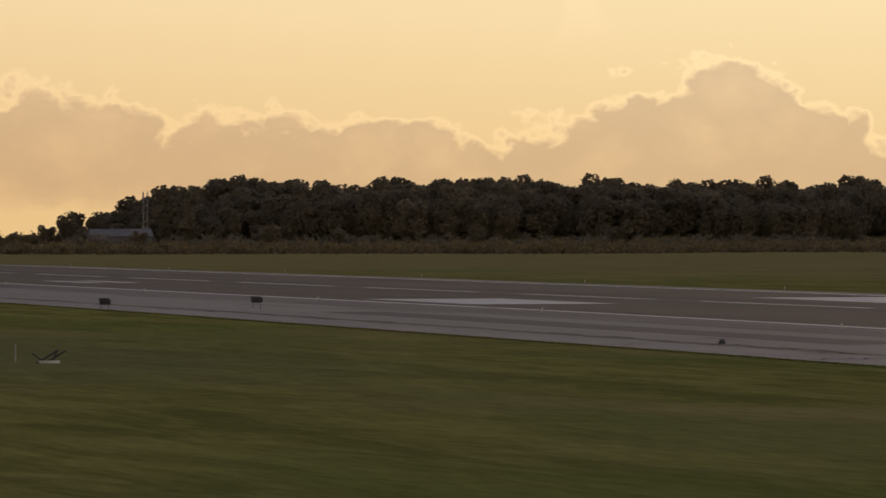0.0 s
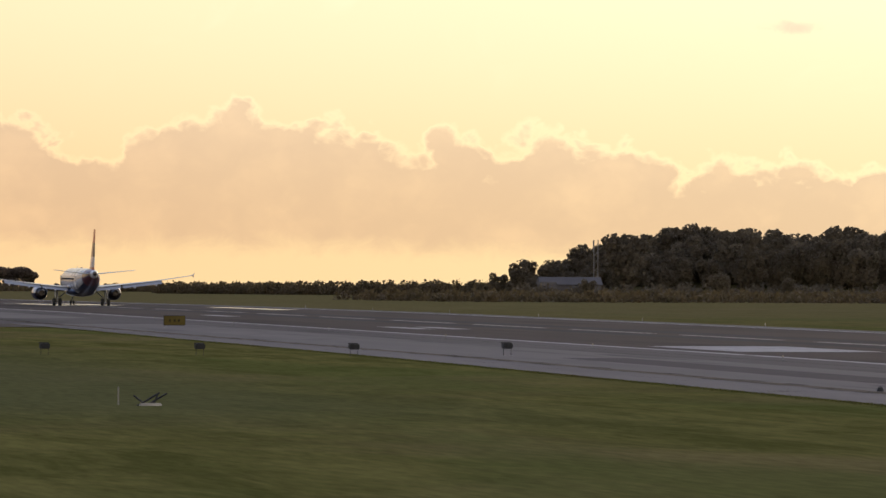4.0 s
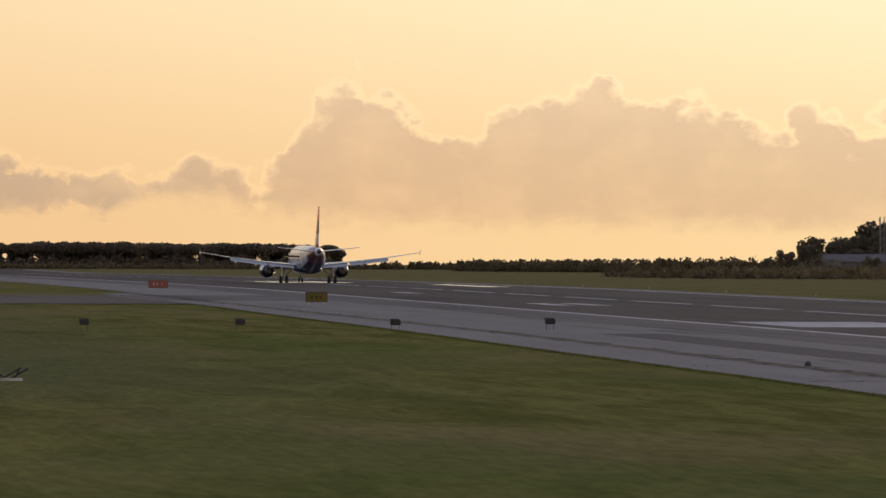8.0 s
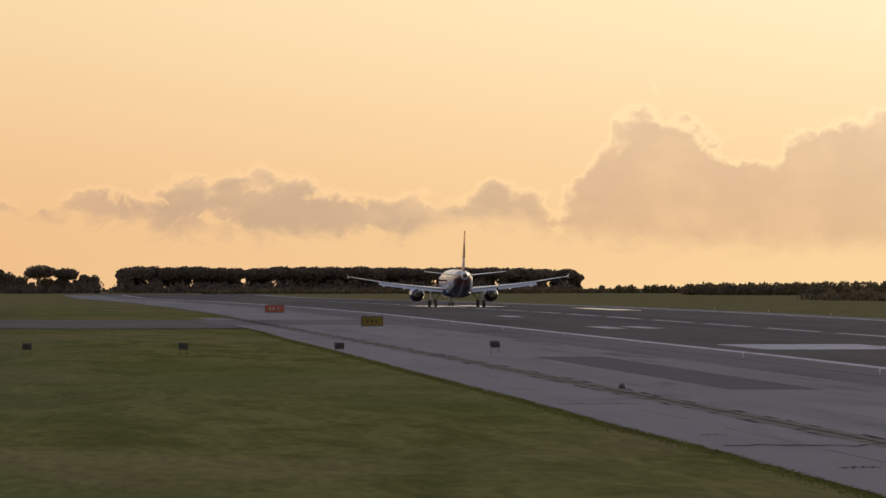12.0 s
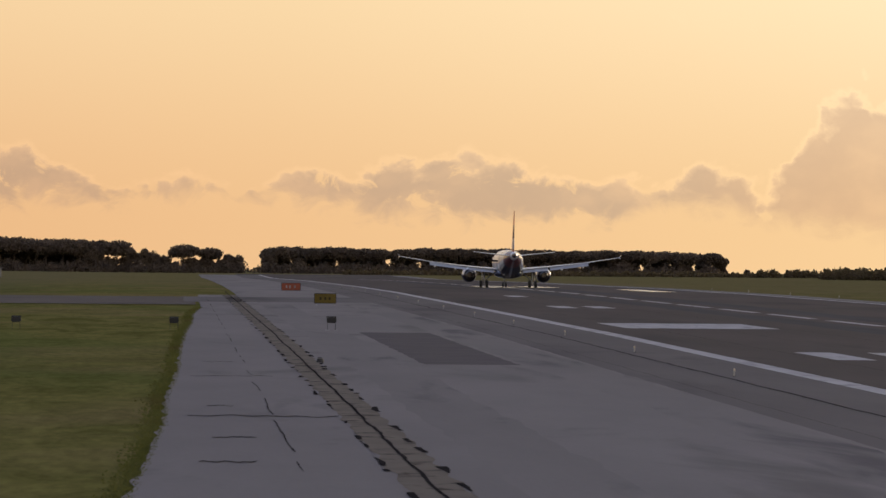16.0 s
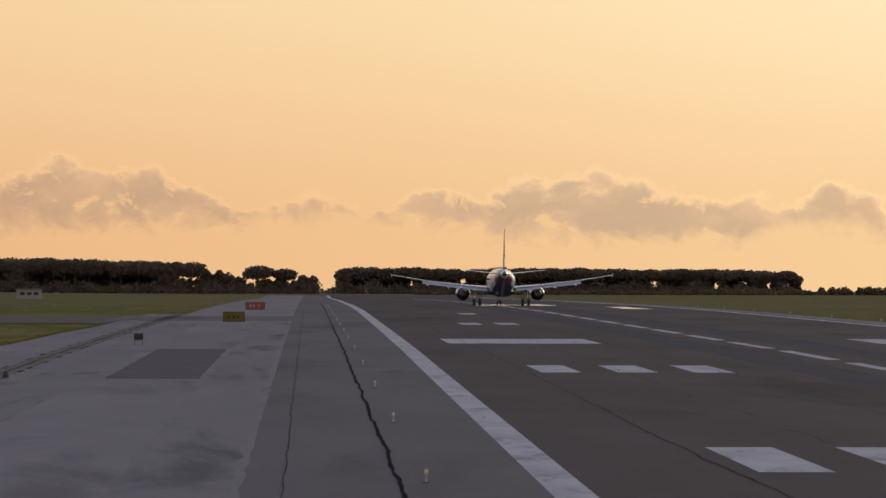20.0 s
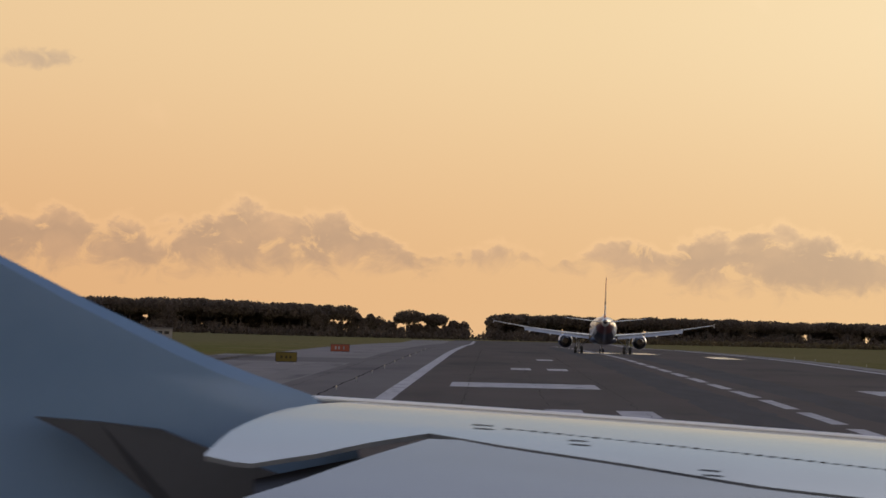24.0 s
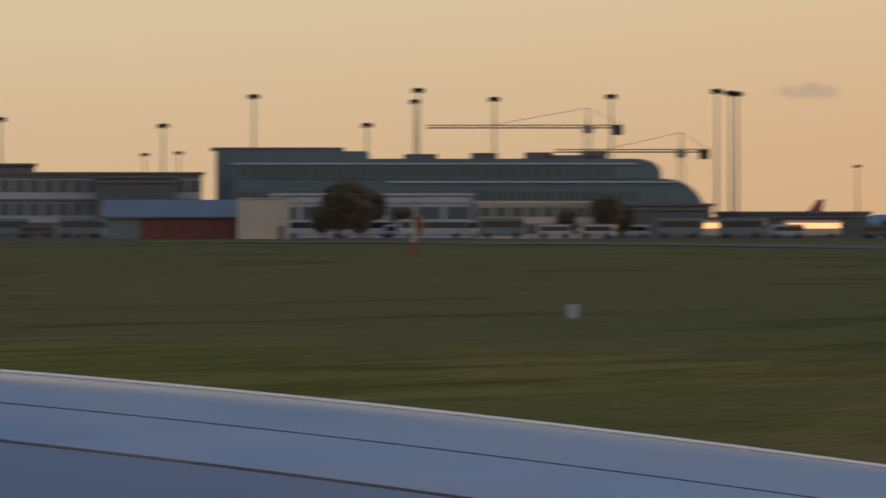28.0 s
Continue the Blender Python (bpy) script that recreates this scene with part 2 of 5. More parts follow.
def field_grass():
    """Mown field: broad green and straw patches, darker unmown stretches away from the runway, a fine nap."""
    m = bpy.data.materials.new("mown_grass")
    m.use_nodes = True
    t = m.node_tree
    bsdf = t.nodes["Principled BSDF"]
    node, math_node, mix, noise_node, ramp, band = nodes_of(t)
    spot = t.nodes.new("ShaderNodeNewGeometry").outputs["Position"]
    split = t.nodes.new("ShaderNodeSeparateXYZ")
    t.links.new(spot, split.inputs[0])

    def spread_out(across, along):
        v = t.nodes.new("ShaderNodeVectorMath")
        v.operation = "MULTIPLY"
        v.inputs[1].default_value = (across, along, 0.2)
        t.links.new(spot, v.inputs[0])
        return v.outputs[0]
    broad = noise_node(spread_out(0.05, 0.010), 1.0, 4.0, 0.5, 0.4)
    middle = noise_node(spread_out(0.3, 0.045), 1.0, 6.0, 0.65, 0.8)
    nap = noise_node(spread_out(2.4, 0.3), 1.0, 4.0, 0.6)
    straw = band(noise_node(spread_out(0.028, 0.014), 1.3, 5.0, 0.55, 0.6), 0.47, 0.66)
    green = mix(band(middle, 0.34, 0.66), (0.080, 0.083, 0.020), (0.160, 0.146, 0.043))
    col = mix(math_node("MULTIPLY", straw, 0.65), green, (0.185, 0.142, 0.064))
    col = mix(math_node("MULTIPLY", band(broad, 0.5, 0.64), 0.55), col, (0.080, 0.106, 0.025))
    unmown = math_node("MULTIPLY", band(math_node("ADD", split.outputs[0], math_node("MULTIPLY", broad, 16.0)), -26.0, -46.0), band(split.outputs[1], 215.0, 275.0))
    wild = mix(band(noise_node(spread_out(0.11, 0.013), 1.0, 3.5, 0.5, 0.6), 0.3, 0.45), (0.038, 0.062, 0.022), (0.100, 0.106, 0.046))
    col = mix(math_node("MULTIPLY", unmown, 0.8), col, wild)
    # browner and paler with distance along and across the field
    far_brown = math_node("MULTIPLY", band(math_node("ADD", split.outputs[1], math_node("MULTIPLY", split.outputs[0], 3.0)), 620.0, 1150.0), math_node("ADD", 0.25, math_node("MULTIPLY", middle, 0.6)))
    col = mix(far_brown, col, (0.175, 0.138, 0.07))
    col = mix(1.0, col, mix(band(nap, 0.25, 0.75), (0.8, 0.8, 0.8), (1.2, 1.2, 1.2)), "MULTIPLY")
    t.links.new(col, bsdf.inputs["Base Color"])
    bsdf.inputs["Roughness"].default_value, bsdf.inputs["Specular IOR Level"].default_value = 0.95, 0.0
    bsdf.inputs["Sheen Weight"].default_value, bsdf.inputs["Sheen Roughness"].default_value = 0.03, 0.5
    bsdf.inputs["Sheen Tint"].default_value = (0.88, 0.76, 0.42, 1)
    return m


GRASS = field_grass()
BLADES = surface("grass_blades", (0.1, 0.11, 0.03), (0.15, 0.15, 0.05), 0.95, 0.2, 2.2, bump=0, gloss=0.0, blotch=((0.12, 0.09, 0.042), 0.05), stretch=(0.8, 0.22, 1))


def leafy(m, share=0.5):
    """Lets light through thin leaves."""
    lit = m.node_tree
    thin_leaf, both = lit.nodes.new("ShaderNodeBsdfTranslucent"), lit.nodes.new("ShaderNodeMixShader")
    both.inputs[0].default_value = share
    lit.links.new(lit.nodes["Principled BSDF"].inputs["Base Color"].links[0].from_socket, thin_leaf.inputs[0])
    lit.links.new(lit.nodes["Principled BSDF"].outputs[0], both.inputs[1])
    lit.links.new(thin_leaf.outputs[0], both.inputs[2])
    lit.links.new(both.outputs[0], lit.nodes["Material Output"].inputs[0])
    return m


leafy(BLADES)
TAXI = surface("taxiway_asphalt", (0.097, 0.082, 0.071), (0.133, 0.112, 0.096), 0.9, 0.1, 5.0, bump=0.4, gloss=0.03, blotch=((0.084, 0.072, 0.061), 0.15), stretch=(0.2, 1, 1))
ASPHALT = surface("worn_asphalt", (0.063, 0.053, 0.050), (0.093, 0.078, 0.074), 0.9, 0.12, 6.0, bump=0.5, gloss=0.03, blotch=((0.049, 0.043, 0.044), 0.1), stretch=(1, 0.12, 1))
CONCRETE = surface("shoulder_concrete", (0.178, 0.163, 0.156), (0.234, 0.213, 0.204), 0.9, 0.10, 5.0, bump=0.4, gloss=0.03, blotch=((0.149, 0.137, 0.131), 0.15), stretch=(1, 0.15, 1))
PATCH = surface("new_asphalt_patch", (0.095, 0.085, 0.086), (0.129, 0.116, 0.114), 0.9, 0.4, 8.0, gloss=0.02)
LANE = surface("worn_paving_lane", (0.169, 0.155, 0.149), (0.223, 0.203, 0.194), 0.9, 0.14, 6.0, bump=0.4, gloss=0.03, blotch=((0.115, 0.107, 0.109), 0.2), stretch=(1, 0.1, 1))
SHOULDER = surface("shoulder_asphalt", (0.118, 0.107, 0.104), (0.155, 0.141, 0.136), 0.9, 0.12, 6.0, bump=0.4, gloss=0.03, blotch=((0.092, 0.086, 0.086), 0.1), stretch=(1, 0.12, 1))
TAR = surface("crack_tar", (0.022, 0.019, 0.018), (0.048, 0.042, 0.038), 0.9, 1.0, 10.0, gloss=0.0)
JOINT = surface("weathered_joint", (0.14, 0.118, 0.096), (0.195, 0.166, 0.134), 0.9, 0.6, 8.0, gloss=0.02, blotch=((0.07, 0.058, 0.045), 0.8), stretch=(1, 0.4, 1))
PAINT = surface("runway_paint", (0.324, 0.310, 0.316), (0.486, 0.464, 0.467), 0.8, 0.6, 9.0, gloss=0.1, blotch=((0.252, 0.241, 0.246), 0.9), stretch=(1, 0.2, 1))
FADED = surface("faded_paint", (0.144, 0.133, 0.127), (0.324, 0.301, 0.287), 0.75, 0.5, 9.0, gloss=0.3, stretch=(1, 0.2, 1))
BLACK = surface("black_metal", (0.012, 0.012, 0.013), (0.03, 0.03, 0.03), 0.55, 2.0, 20.0, gloss=0.4)
GALV = surface("galvanised_steel", (0.25, 0.25, 0.25), (0.42, 0.41, 0.4), 0.45, 1.0, 20.0, metal=0.8)
SIGN_RED = surface("red_sign_face", (0.176, 0.033, 0.012), (0.242, 0.050, 0.019), 0.6, 1.0, 15.0)
SIGN_BACK = surface("dull_sign_lettering", (0.03, 0.026, 0.012), (0.05, 0.042, 0.02), 0.7, 1.0, 15.0, gloss=0.1)
SIGN_YELLOW = surface("yellow_sign_back", (0.088, 0.068, 0.017), (0.138, 0.104, 0.028), 0.7, 1.0, 15.0, gloss=0.1)
LAMP_AMBER = lamp_glass("amber_lens", (0.5, 0.42, 0.31), 0.02)
LAMP_WARM = lamp_glass("warm_lamp", (1.0, 0.5, 0.2), 1.5)
LAMP_DIM = lamp_glass("dim_warm_window", (1.0, 0.5, 0.22), 0.7)
TAILRED = surface("dark_red_aircraft_paint", (0.14, 0.03, 0.035), (0.2, 0.045, 0.045), 0.3, 0.5, 6.0, bump=0.04, coat=0.4)
WHITE = surface("white_aircraft_paint", (0.66, 0.66, 0.67), (0.78, 0.78, 0.78), 0.28, 0.5, 6.0, bump=0.04, coat=0.4)
GREYWING = surface("grey_wing_paint", (0.34, 0.35, 0.37), (0.46, 0.47, 0.49), 0.33, 0.6, 6.0, bump=0.05, coat=0.2)
NAVY = surface("navy_aircraft_paint", (0.012, 0.018, 0.05), (0.022, 0.03, 0.075), 0.3, 0.5, 6.0, bump=0.04, coat=0.4)
REDPAINT = surface("red_aircraft_paint", (0.4, 0.03, 0.03), (0.5, 0.05, 0.04), 0.3, 0.5, 6.0, bump=0.04, coat=0.4)
BAREMETAL = surface("bare_metal_edge", (0.55, 0.55, 0.56), (0.75, 0.74, 0.73), 0.25, 0.8, 12.0, metal=1.0, bump=0.05)
EXHAUST = surface("exhaust_metal", (0.1, 0.09, 0.085), (0.18, 0.16, 0.15), 0.4, 2.0, 12.0, metal=0.9)
OFFWHITE_DULL = surface("weathered_white_wood", (0.24, 0.22, 0.19), (0.34, 0.31, 0.27), 0.8, 2.0, 20.0)
RUBBER = surface("tyre_rubber", (0.014, 0.014, 0.014), (0.03, 0.03, 0.03), 0.8, 3.0, 20.0)
GLASS = surface("dark_cabin_glass", (0.012, 0.014, 0.018), (0.02, 0.022, 0.028), 0.12, 3.0, 20.0, bump=0)
PINE = leafy(surface("pine_needles", (0.094, 0.072, 0.054), (0.160, 0.121, 0.090), 0.9, 0.2, 2.0, bump=0, sheen=0.7, gloss=0.05, spread=0.2))
BROADLEAF = leafy(surface("broadleaf_foliage", (0.112, 0.092, 0.061), (0.170, 0.139, 0.094), 0.9, 0.15, 2.0, bump=0, sheen=0.7, gloss=0.05, spread=0.25))
SCRUB = leafy(surface("scrub_foliage", (0.088, 0.071, 0.036), (0.154, 0.115, 0.061), 0.9, 0.15, 2.0, bump=0, sheen=0.7, gloss=0.05, spread=0.2))
BARK = surface("bark", (0.06, 0.042, 0.03), (0.11, 0.08, 0.058), 0.9, 1.0, 6.0, spread=0.2)


# ---- mesh helpers ----
def part(name, bm, material, parent=None, label="", smooth=False):
    """Links a bmesh as one mesh object, under a thing or a part."""
    me = bpy.data.meshes.new(name)
    bm.normal_update()
    bm.to_mesh(me)
    bm.free()
    if smooth:
        me.shade_smooth()
        me.set_sharp_from_angle(angle=radians(42))
    for mm in (material if isinstance(material, (list, tuple)) else [material]):
        me.materials.append(mm)
    ob = new(name, me)
    if parent is not None:
        ob.parent = parent
    if label:
        ob["label"] = label
    return ob


def shared(name, me, parent=None, at=None, label=""):
    ob = new(name, me)
    if parent is not None:
        ob.parent = parent
    if at is not None:
        ob.matrix_basis = at
    if label:
        ob["label"] = label
    return ob


def thing(name, x, y, z, turn, label, category, group="", scale=1.0):
    ob = new(name)
    ob.matrix_basis = pose(x, y, z, 0, 0, turn) @ Matrix.Diagonal((scale, scale, scale, 1))
    return tagged(ob, label, category, group)


def box(bm, x0, x1, y0, y1, z0, z1, bevel=0.0, m=None, index=0):
    made = bmesh.ops.create_cube(bm, size=1.0, matrix=Matrix.Translation(((x0 + x1) / 2, (y0 + y1) / 2, (z0 + z1) / 2)) @ Matrix.Diagonal((x1 - x0, y1 - y0, z1 - z0, 1)))
    vs = made["verts"]
    if m is not None:
        bmesh.ops.transform(bm, matrix=m, verts=vs)
    if bevel:
        edges = list({e for v in vs for e in v.link_edges})
        bmesh.ops.bevel(bm, geom=edges, offset=bevel, segments=2, affect="EDGES")
    if index:
        for v in vs:
            if v.is_valid:
                for f in v.link_faces:
                    f.material_index = index
    return bm


def tube(bm, a, b, r0, r1=None, n=10, caps=True):
    a, b = Vector(a), Vector(b)
    d = b - a
    m = Matrix.Translation((a + b) / 2) @ d.to_track_quat("Z", "Y").to_matrix().to_4x4()
    bmesh.ops.create_cone(bm, cap_ends=caps, segments=n, radius1=r0, radius2=r0 if r1 is None else r1, depth=d.length, matrix=m)
    return bm


def loft(bm, rings, closed=True, caps=True, paint=None):
    """Skins rings of equal length; paint(ring index, point index) gives a material index."""
    rows = [[bm.verts.new(p) for p in ring] for ring in rings]
    n = len(rows[0])
    for i in range(len(rows) - 1):
        for j in range(n if closed else n - 1):
            k = (j + 1) % n
            try:
                f = bm.faces.new((rows[i][j], rows[i][k], rows[i + 1][k], rows[i + 1][j]))
            except ValueError:
                continue
            if paint:
                f.material_index = paint(i, j)
    if caps:
        for row in (rows[0], rows[-1]):
            try:
                bm.faces.new(row)
            except ValueError:
                pass
    bmesh.ops.recalc_face_normals(bm, faces=bm.faces[:])
    return bm


def lerp(a, b, f):
    return a + (b - a) * f


def table(rows, x):
    """Value at x of a table of (x, value), straight between the rows."""
    for (x0, v0), (x1, v1) in zip(rows, rows[1:]):
        if x <= x1:
            return lerp(v0, v1, max(0.0, (x - x0) / (x1 - x0)))
    return rows[-1][1]


# ---- ground ----
FALL = [(400, 0.0), (600, -0.2), (820, -0.45), (980, -0.8), (1370, -2.0), (1900, -4.0), (2400, -4.8), (5000, -13.0)]


def ground_z(x, y):
    f = min(1.0, max(0.0, (-30 - x) / lerp(260, 570, min(1.0, max(0.0, (y - 1400) / 900)))))
    f = f * f * (3 - 2 * f)
    return lerp(table(FALL, y), 3.4, f)


YS = [-900, -600, -300, -100, 0, 60, 100] + list(range(120, 1000, 20)) + list(range(1000, 2600, 50)) + [2700, 2900, 3200, 3600, 4100, 4900]
XS = [-4900, -3000, -2000, -1500, -1200, -1000, -800] + list(range(-700, -60, 40)) + [-60, -45, -30, -25.0] + [44, 80, 150, 250, 400, 600, 900, 1400, 2200, 3400, 4900]


def ground_sheet():
    bm = bmesh.new()
    grid = [[bm.verts.new((x, y, ground_z(x, y) - 0.05)) for x in XS] for y in YS]
    for i in range(len(YS) - 1):
        for j in range(len(XS) - 1):
            bm.faces.new((grid[i][j], grid[i][j + 1], grid[i + 1][j + 1], grid[i + 1][j]))
    ob = part("ground", bm, GRASS)
    return tagged(ob, "rough mown green and brown airfield grass", "grass", kind="structure")


def strip(bm, x0, x1, y0, y1, dz, wiggle=0.0, wave=7.0, seed=0.0, jag=0.0, step=None, bend0=None, bend1=None):
    """A band along the runway between two x, laid on the ground profile; wiggle makes its line wander, jag its edges ragged."""
    ys = [y0] + [y for y in YS if y0 < y < y1] + [y1]
    if step:
        n = int((y1 - y0) / step)
        ys = [lerp(y0, y1, i / n) for i in range(n + 1)]
    rows = []
    for y in ys:
        w = wiggle * (noise.noise((seed, y / wave, 0.3)) * 1.6 + 0.5 * noise.noise((seed, y / wave * 4, 1.3)))
        a = jag * noise.noise((seed + 9, y * 0.21, 0.1))
        b = (0 if bend1 else jag) * noise.noise((seed + 5, y * 0.23, 2.1))
        z = table(FALL, y) + dz
        if bend0:
            a += table(bend0, y)
        if bend1:
            b += table(bend1, y)
        rows.append((bm.verts.new((x0 + w + a, y, z)), bm.verts.new((x1 + w + b, y, z))))
    for (a, b), (c, d) in zip(rows, rows[1:]):
        bm.faces.new((a, b, d, c))
    return bm


VERGE = [(136, -25.5), (168, -25.2), (198, -24.9), (232, -24.9), (276, -24.55), (340, -24.4), (403, -24.1), (450, -23.7), (513, -23.5), (580, -22.7), (745, -22.5)]  # y, x of the edge between grass and concrete
ground_sheet()
WET = surface("wet_asphalt", (0.03, 0.029, 0.03), (0.045, 0.043, 0.044), 0.2, 0.2, 6.0, bump=0.03, gloss=0.5)
bm = strip(bmesh.new(), -6.5, 42.2, -900, 2300, 0.0)
tagged(part("runway", bm, ASPHALT), "long dark grey worn asphalt runway", "runway", kind="structure")
bm = strip(bmesh.new(), -7.4, -0.46, -300, 2200, 0.004, jag=0.12, step=5.0, seed=14)
tagged(part("shoulder", bm, SHOULDER), "grey weathered asphalt strip beside the runway edge line", "pavement", kind="structure")
bm = strip(bmesh.new(), -25.0, -6.5, -300, 745, 0.0, jag=0.22, step=2.0, seed=3, bend0=[(y, x + 25.0) for y, x in VERGE], bend1=[(0, 0), (1, 0)])
bm2 = strip(bm, -18.5, -6.5, 745, 2200, 0.0)
tagged(part("pavement", bm2, CONCRETE), "pale grey concrete runway shoulder with worn joints", "pavement", kind="structure")
bm = strip(bmesh.new(), 42.0, 44.4, -300, 2200, 0.004, jag=0.7, step=6.0, seed=31)
tagged(part("pavement", bm, CONCRETE), "narrow pale worn concrete edge on the runway's far side", "pavement", kind="structure")
bm = bmesh.new()
corner = [(-24.0, 606), (-60, 608), (-200, 618), (-420, 640), (-420, 775), (-200, 735), (-60, 716), (-22.0, 712)]
near, far = [(-x, y) for x, y in corner[:4]], [(-x, y) for x, y in reversed(corner[4:])]
rows = []
for k in range(41):
    x = lerp(23.0, 78, (k / 40) ** 1.5)
    rows.append([bm.verts.new((-x, y, ground_z(-x, y))) for y in (table(near, x), lerp(table(near, x), table(far, x), 0.5), table(far, x))])
for r0, r1 in zip(rows, rows[1:]):
    for k in range(2):
        bm.faces.new((r0[k], r1[k], r1[k + 1], r0[k + 1]))
bmesh.ops.recalc_face_normals(bm, faces=bm.faces[:])
tagged(part("taxiway", bm, TAXI), "grey paved taxiway crossing the grass", "taxiway", kind="structure")


# ---- runway markings, joints, patch ----
def marking(name, label, material, pieces, **kw):
    bm = bmesh.new()
    for x0, x1, y0, y1 in pieces:
        strip(bm, x0, x1, y0, y1, 0.006, **kw)
    return tagged(part(name, bm, material), label, "marking", kind="structure")


EDGE_DRIFT = [(100, -0.56), (200, -0.48), (320, -0.4), (500, -0.22), (800, 0)]  # the line runs a little askew
marking("edge_line", "solid white painted runway edge line", PAINT, [(-0.45, 0.45, -300, 2200)], bend0=EDGE_DRIFT, bend1=EDGE_DRIFT, step=6.0)
marking("edge_line", "solid white painted runway edge line on the far side", PAINT, [(40.4, 41.3, -300, 2200)])
for n in range(34):
    y = 110 + n * 50
    marking("centre_line_dash", "white painted centre line dash on asphalt", PAINT, [(20.0, 20.75, y, y + 38)])
for y in (163, 316):
    for side in (0, 1):
        for k in range(3):
            x = 4.3 + 3.38 * k if not side else 41 - 6.1 - 3.38 * k
            marking("touchdown_mark", "white painted touchdown zone block on asphalt", PAINT, [(x, x + 1.75, y, y + 22.5)])
for y, ks in ((595, (1, 2)), (745, (2,))):
    for k in ks:
        marking("touchdown_mark", "white painted touchdown zone block on asphalt", PAINT, [(4.3 + 3.1 * k - 0.6, 6.0 + 3.1 * k - 0.6, y, y + 22.5)])
marking("aiming_bar", "broad white painted aiming point bar on asphalt", PAINT, [(2.6, 11.9, 437, 468)])
marking("aiming_bar", "broad white painted aiming point bar on asphalt", PAINT, [(29.0, 38.4, 437, 468)])
marking("asphalt_patch", "dark rectangular asphalt repair patch in the concrete", PATCH, [(-14.4, -10.5, 297, 404)], jag=0.12, step=1.5, seed=4)
for x0, x1 in ((-10.2, -7.6), (-17.6, -15.1)):
    bm = strip(bmesh.new(), x0, x1, 60, 640, 0.003, jag=0.25, step=4.0, seed=x0)
    tagged(part("paving_lane", bm, LANE), "slightly darker worn lane in the concrete", "pavement", kind="structure")
marking("joint_band", "tan weathered concrete joint band with crumbling edges", JOINT, [(-19.88, -18.66, 100, 745)], jag=0.2, step=1.2, seed=8)
for n, (x, w, wig) in enumerate(((-19.27, 0.09, 0.05), (-19.92, 0.13, 0.08), (-18.66, 0.15, 0.08), (-4.0, 0.1, 0.06), (-6.5, 0.02, 0.05), (3.7, 0.035, 0.12), (7.9, 0.03, 0.15), (12.3, 0.03, 0.18), (-21.8, 0.03, 0.07))):
    bm = bmesh.new()
    y = 100.0
    rng = random.Random(n)
    while y < (745 if n < 3 or n > 7 else 1100):
        run = rng.uniform(1.0, 7) if n in (1, 2) else rng.uniform(5, 30) if n in (6, 8) else rng.uniform(30, 90)
        strip(bm, x - w / 2, x + w / 2, y, y + run, 0.012, wiggle=wig, seed=n * 3.7, step=0.8, wave=9.0, jag=w * (0.9 if n in (1, 2) else 0.4))
        y += run + (rng.uniform(2, 16) if n in (1, 2) else rng.uniform(3, 22) if n in (6, 8) else 0.1)
    tagged(part("joint_crack", bm, TAR), "dark ragged crack along a pavement joint", "crack", kind="structure")
for n, (x0, x1, y) in enumerate(((-24.2, -19.9, 206), (-23.6, -22.5, 183.5), (-24.0, -22.7, 163), (-23.6, -22.8, 219), (-24, -21, 268), (-23.5, -22.2, 300))):
    bm = bmesh.new()
    pts = [(lerp(x0, x1, i / 24), y + 2.2 * noise.noise((n, i * 0.22, 0))) for i in range(25)]
    vs = [(bm.verts.new((x, yy, 0.012)), bm.verts.new((x, yy + 0.5 + 0.5 * noise.noise((n, i * 0.9, 4)), 0.012))) for i, (x, yy) in enumerate(pts)]
    for (a, b), (c, d) in zip(vs, vs[1:]):
        bm.faces.new((a, c, d, b))
    tagged(part("cross_crack", bm, TAR), "thin dark crack running across the concrete slabs", "crack", kind="structure")
marking("crossing_strip", "darker asphalt strip of the taxiway across the shoulder", SHOULDER, [(-24.0, -0.6, 640, 712)], jag=0.2, step=6.0, seed=6)
marking("wet_patch", "shallow puddle shining on the runway asphalt", WET, [(17.0, 19.6, 985, 1060), (20.8, 28.5, 1000, 1075), (33.0, 36.0, 880, 950)], jag=1.1, step=5.0, seed=12)
# tyre marks on the touchdown zone
RUBBERED = surface("rubber_streaks", (0.042, 0.041, 0.046), (0.07, 0.068, 0.074), 0.9, 0.5, 6.0, gloss=0.03, stretch=(1, 0.05, 1))
marking("tyre_mark", "dark band of tyre rubber on the asphalt", RUBBERED, [(15.6, 18.6, 180, 1400), (22.4, 25.6, 180, 1400)], jag=0.7, step=8.0, seed=2)


# ---- lights, signs and small field things ----
def edge_light():
    t = thing("runway_edge_light", 0, 0, 0, 0, "small elevated runway edge light with amber lens", "light", "runway edge lights")
    part("base_plate", tube(bmesh.new(), (0, 0, 0), (0, 0, 0.03), 0.15, 0.13, 14), BLACK, t)
    part("stem", tube(bmesh.new(), (0, 0, 0.03), (0, 0, 0.24), 0.04, 0.04, 10), GALV, t)
    bm = tube(bmesh.new(), (0, 0, 0.24), (0, 0, 0.30), 0.06, 0.075, 12)
    part("collar", bm, GALV, t)
    bm = bmesh.new()
    loft(bm, [[(r * math.cos(a), r * math.sin(a), z) for a in [k * math.tau / 12 for k in range(12)]] for r, z in ((0.065, 0.30), (0.07, 0.36), (0.05, 0.41), (0.015, 0.43))])
    part("lens", bm, LAMP_AMBER, t, "amber glass lens", True)
    return t


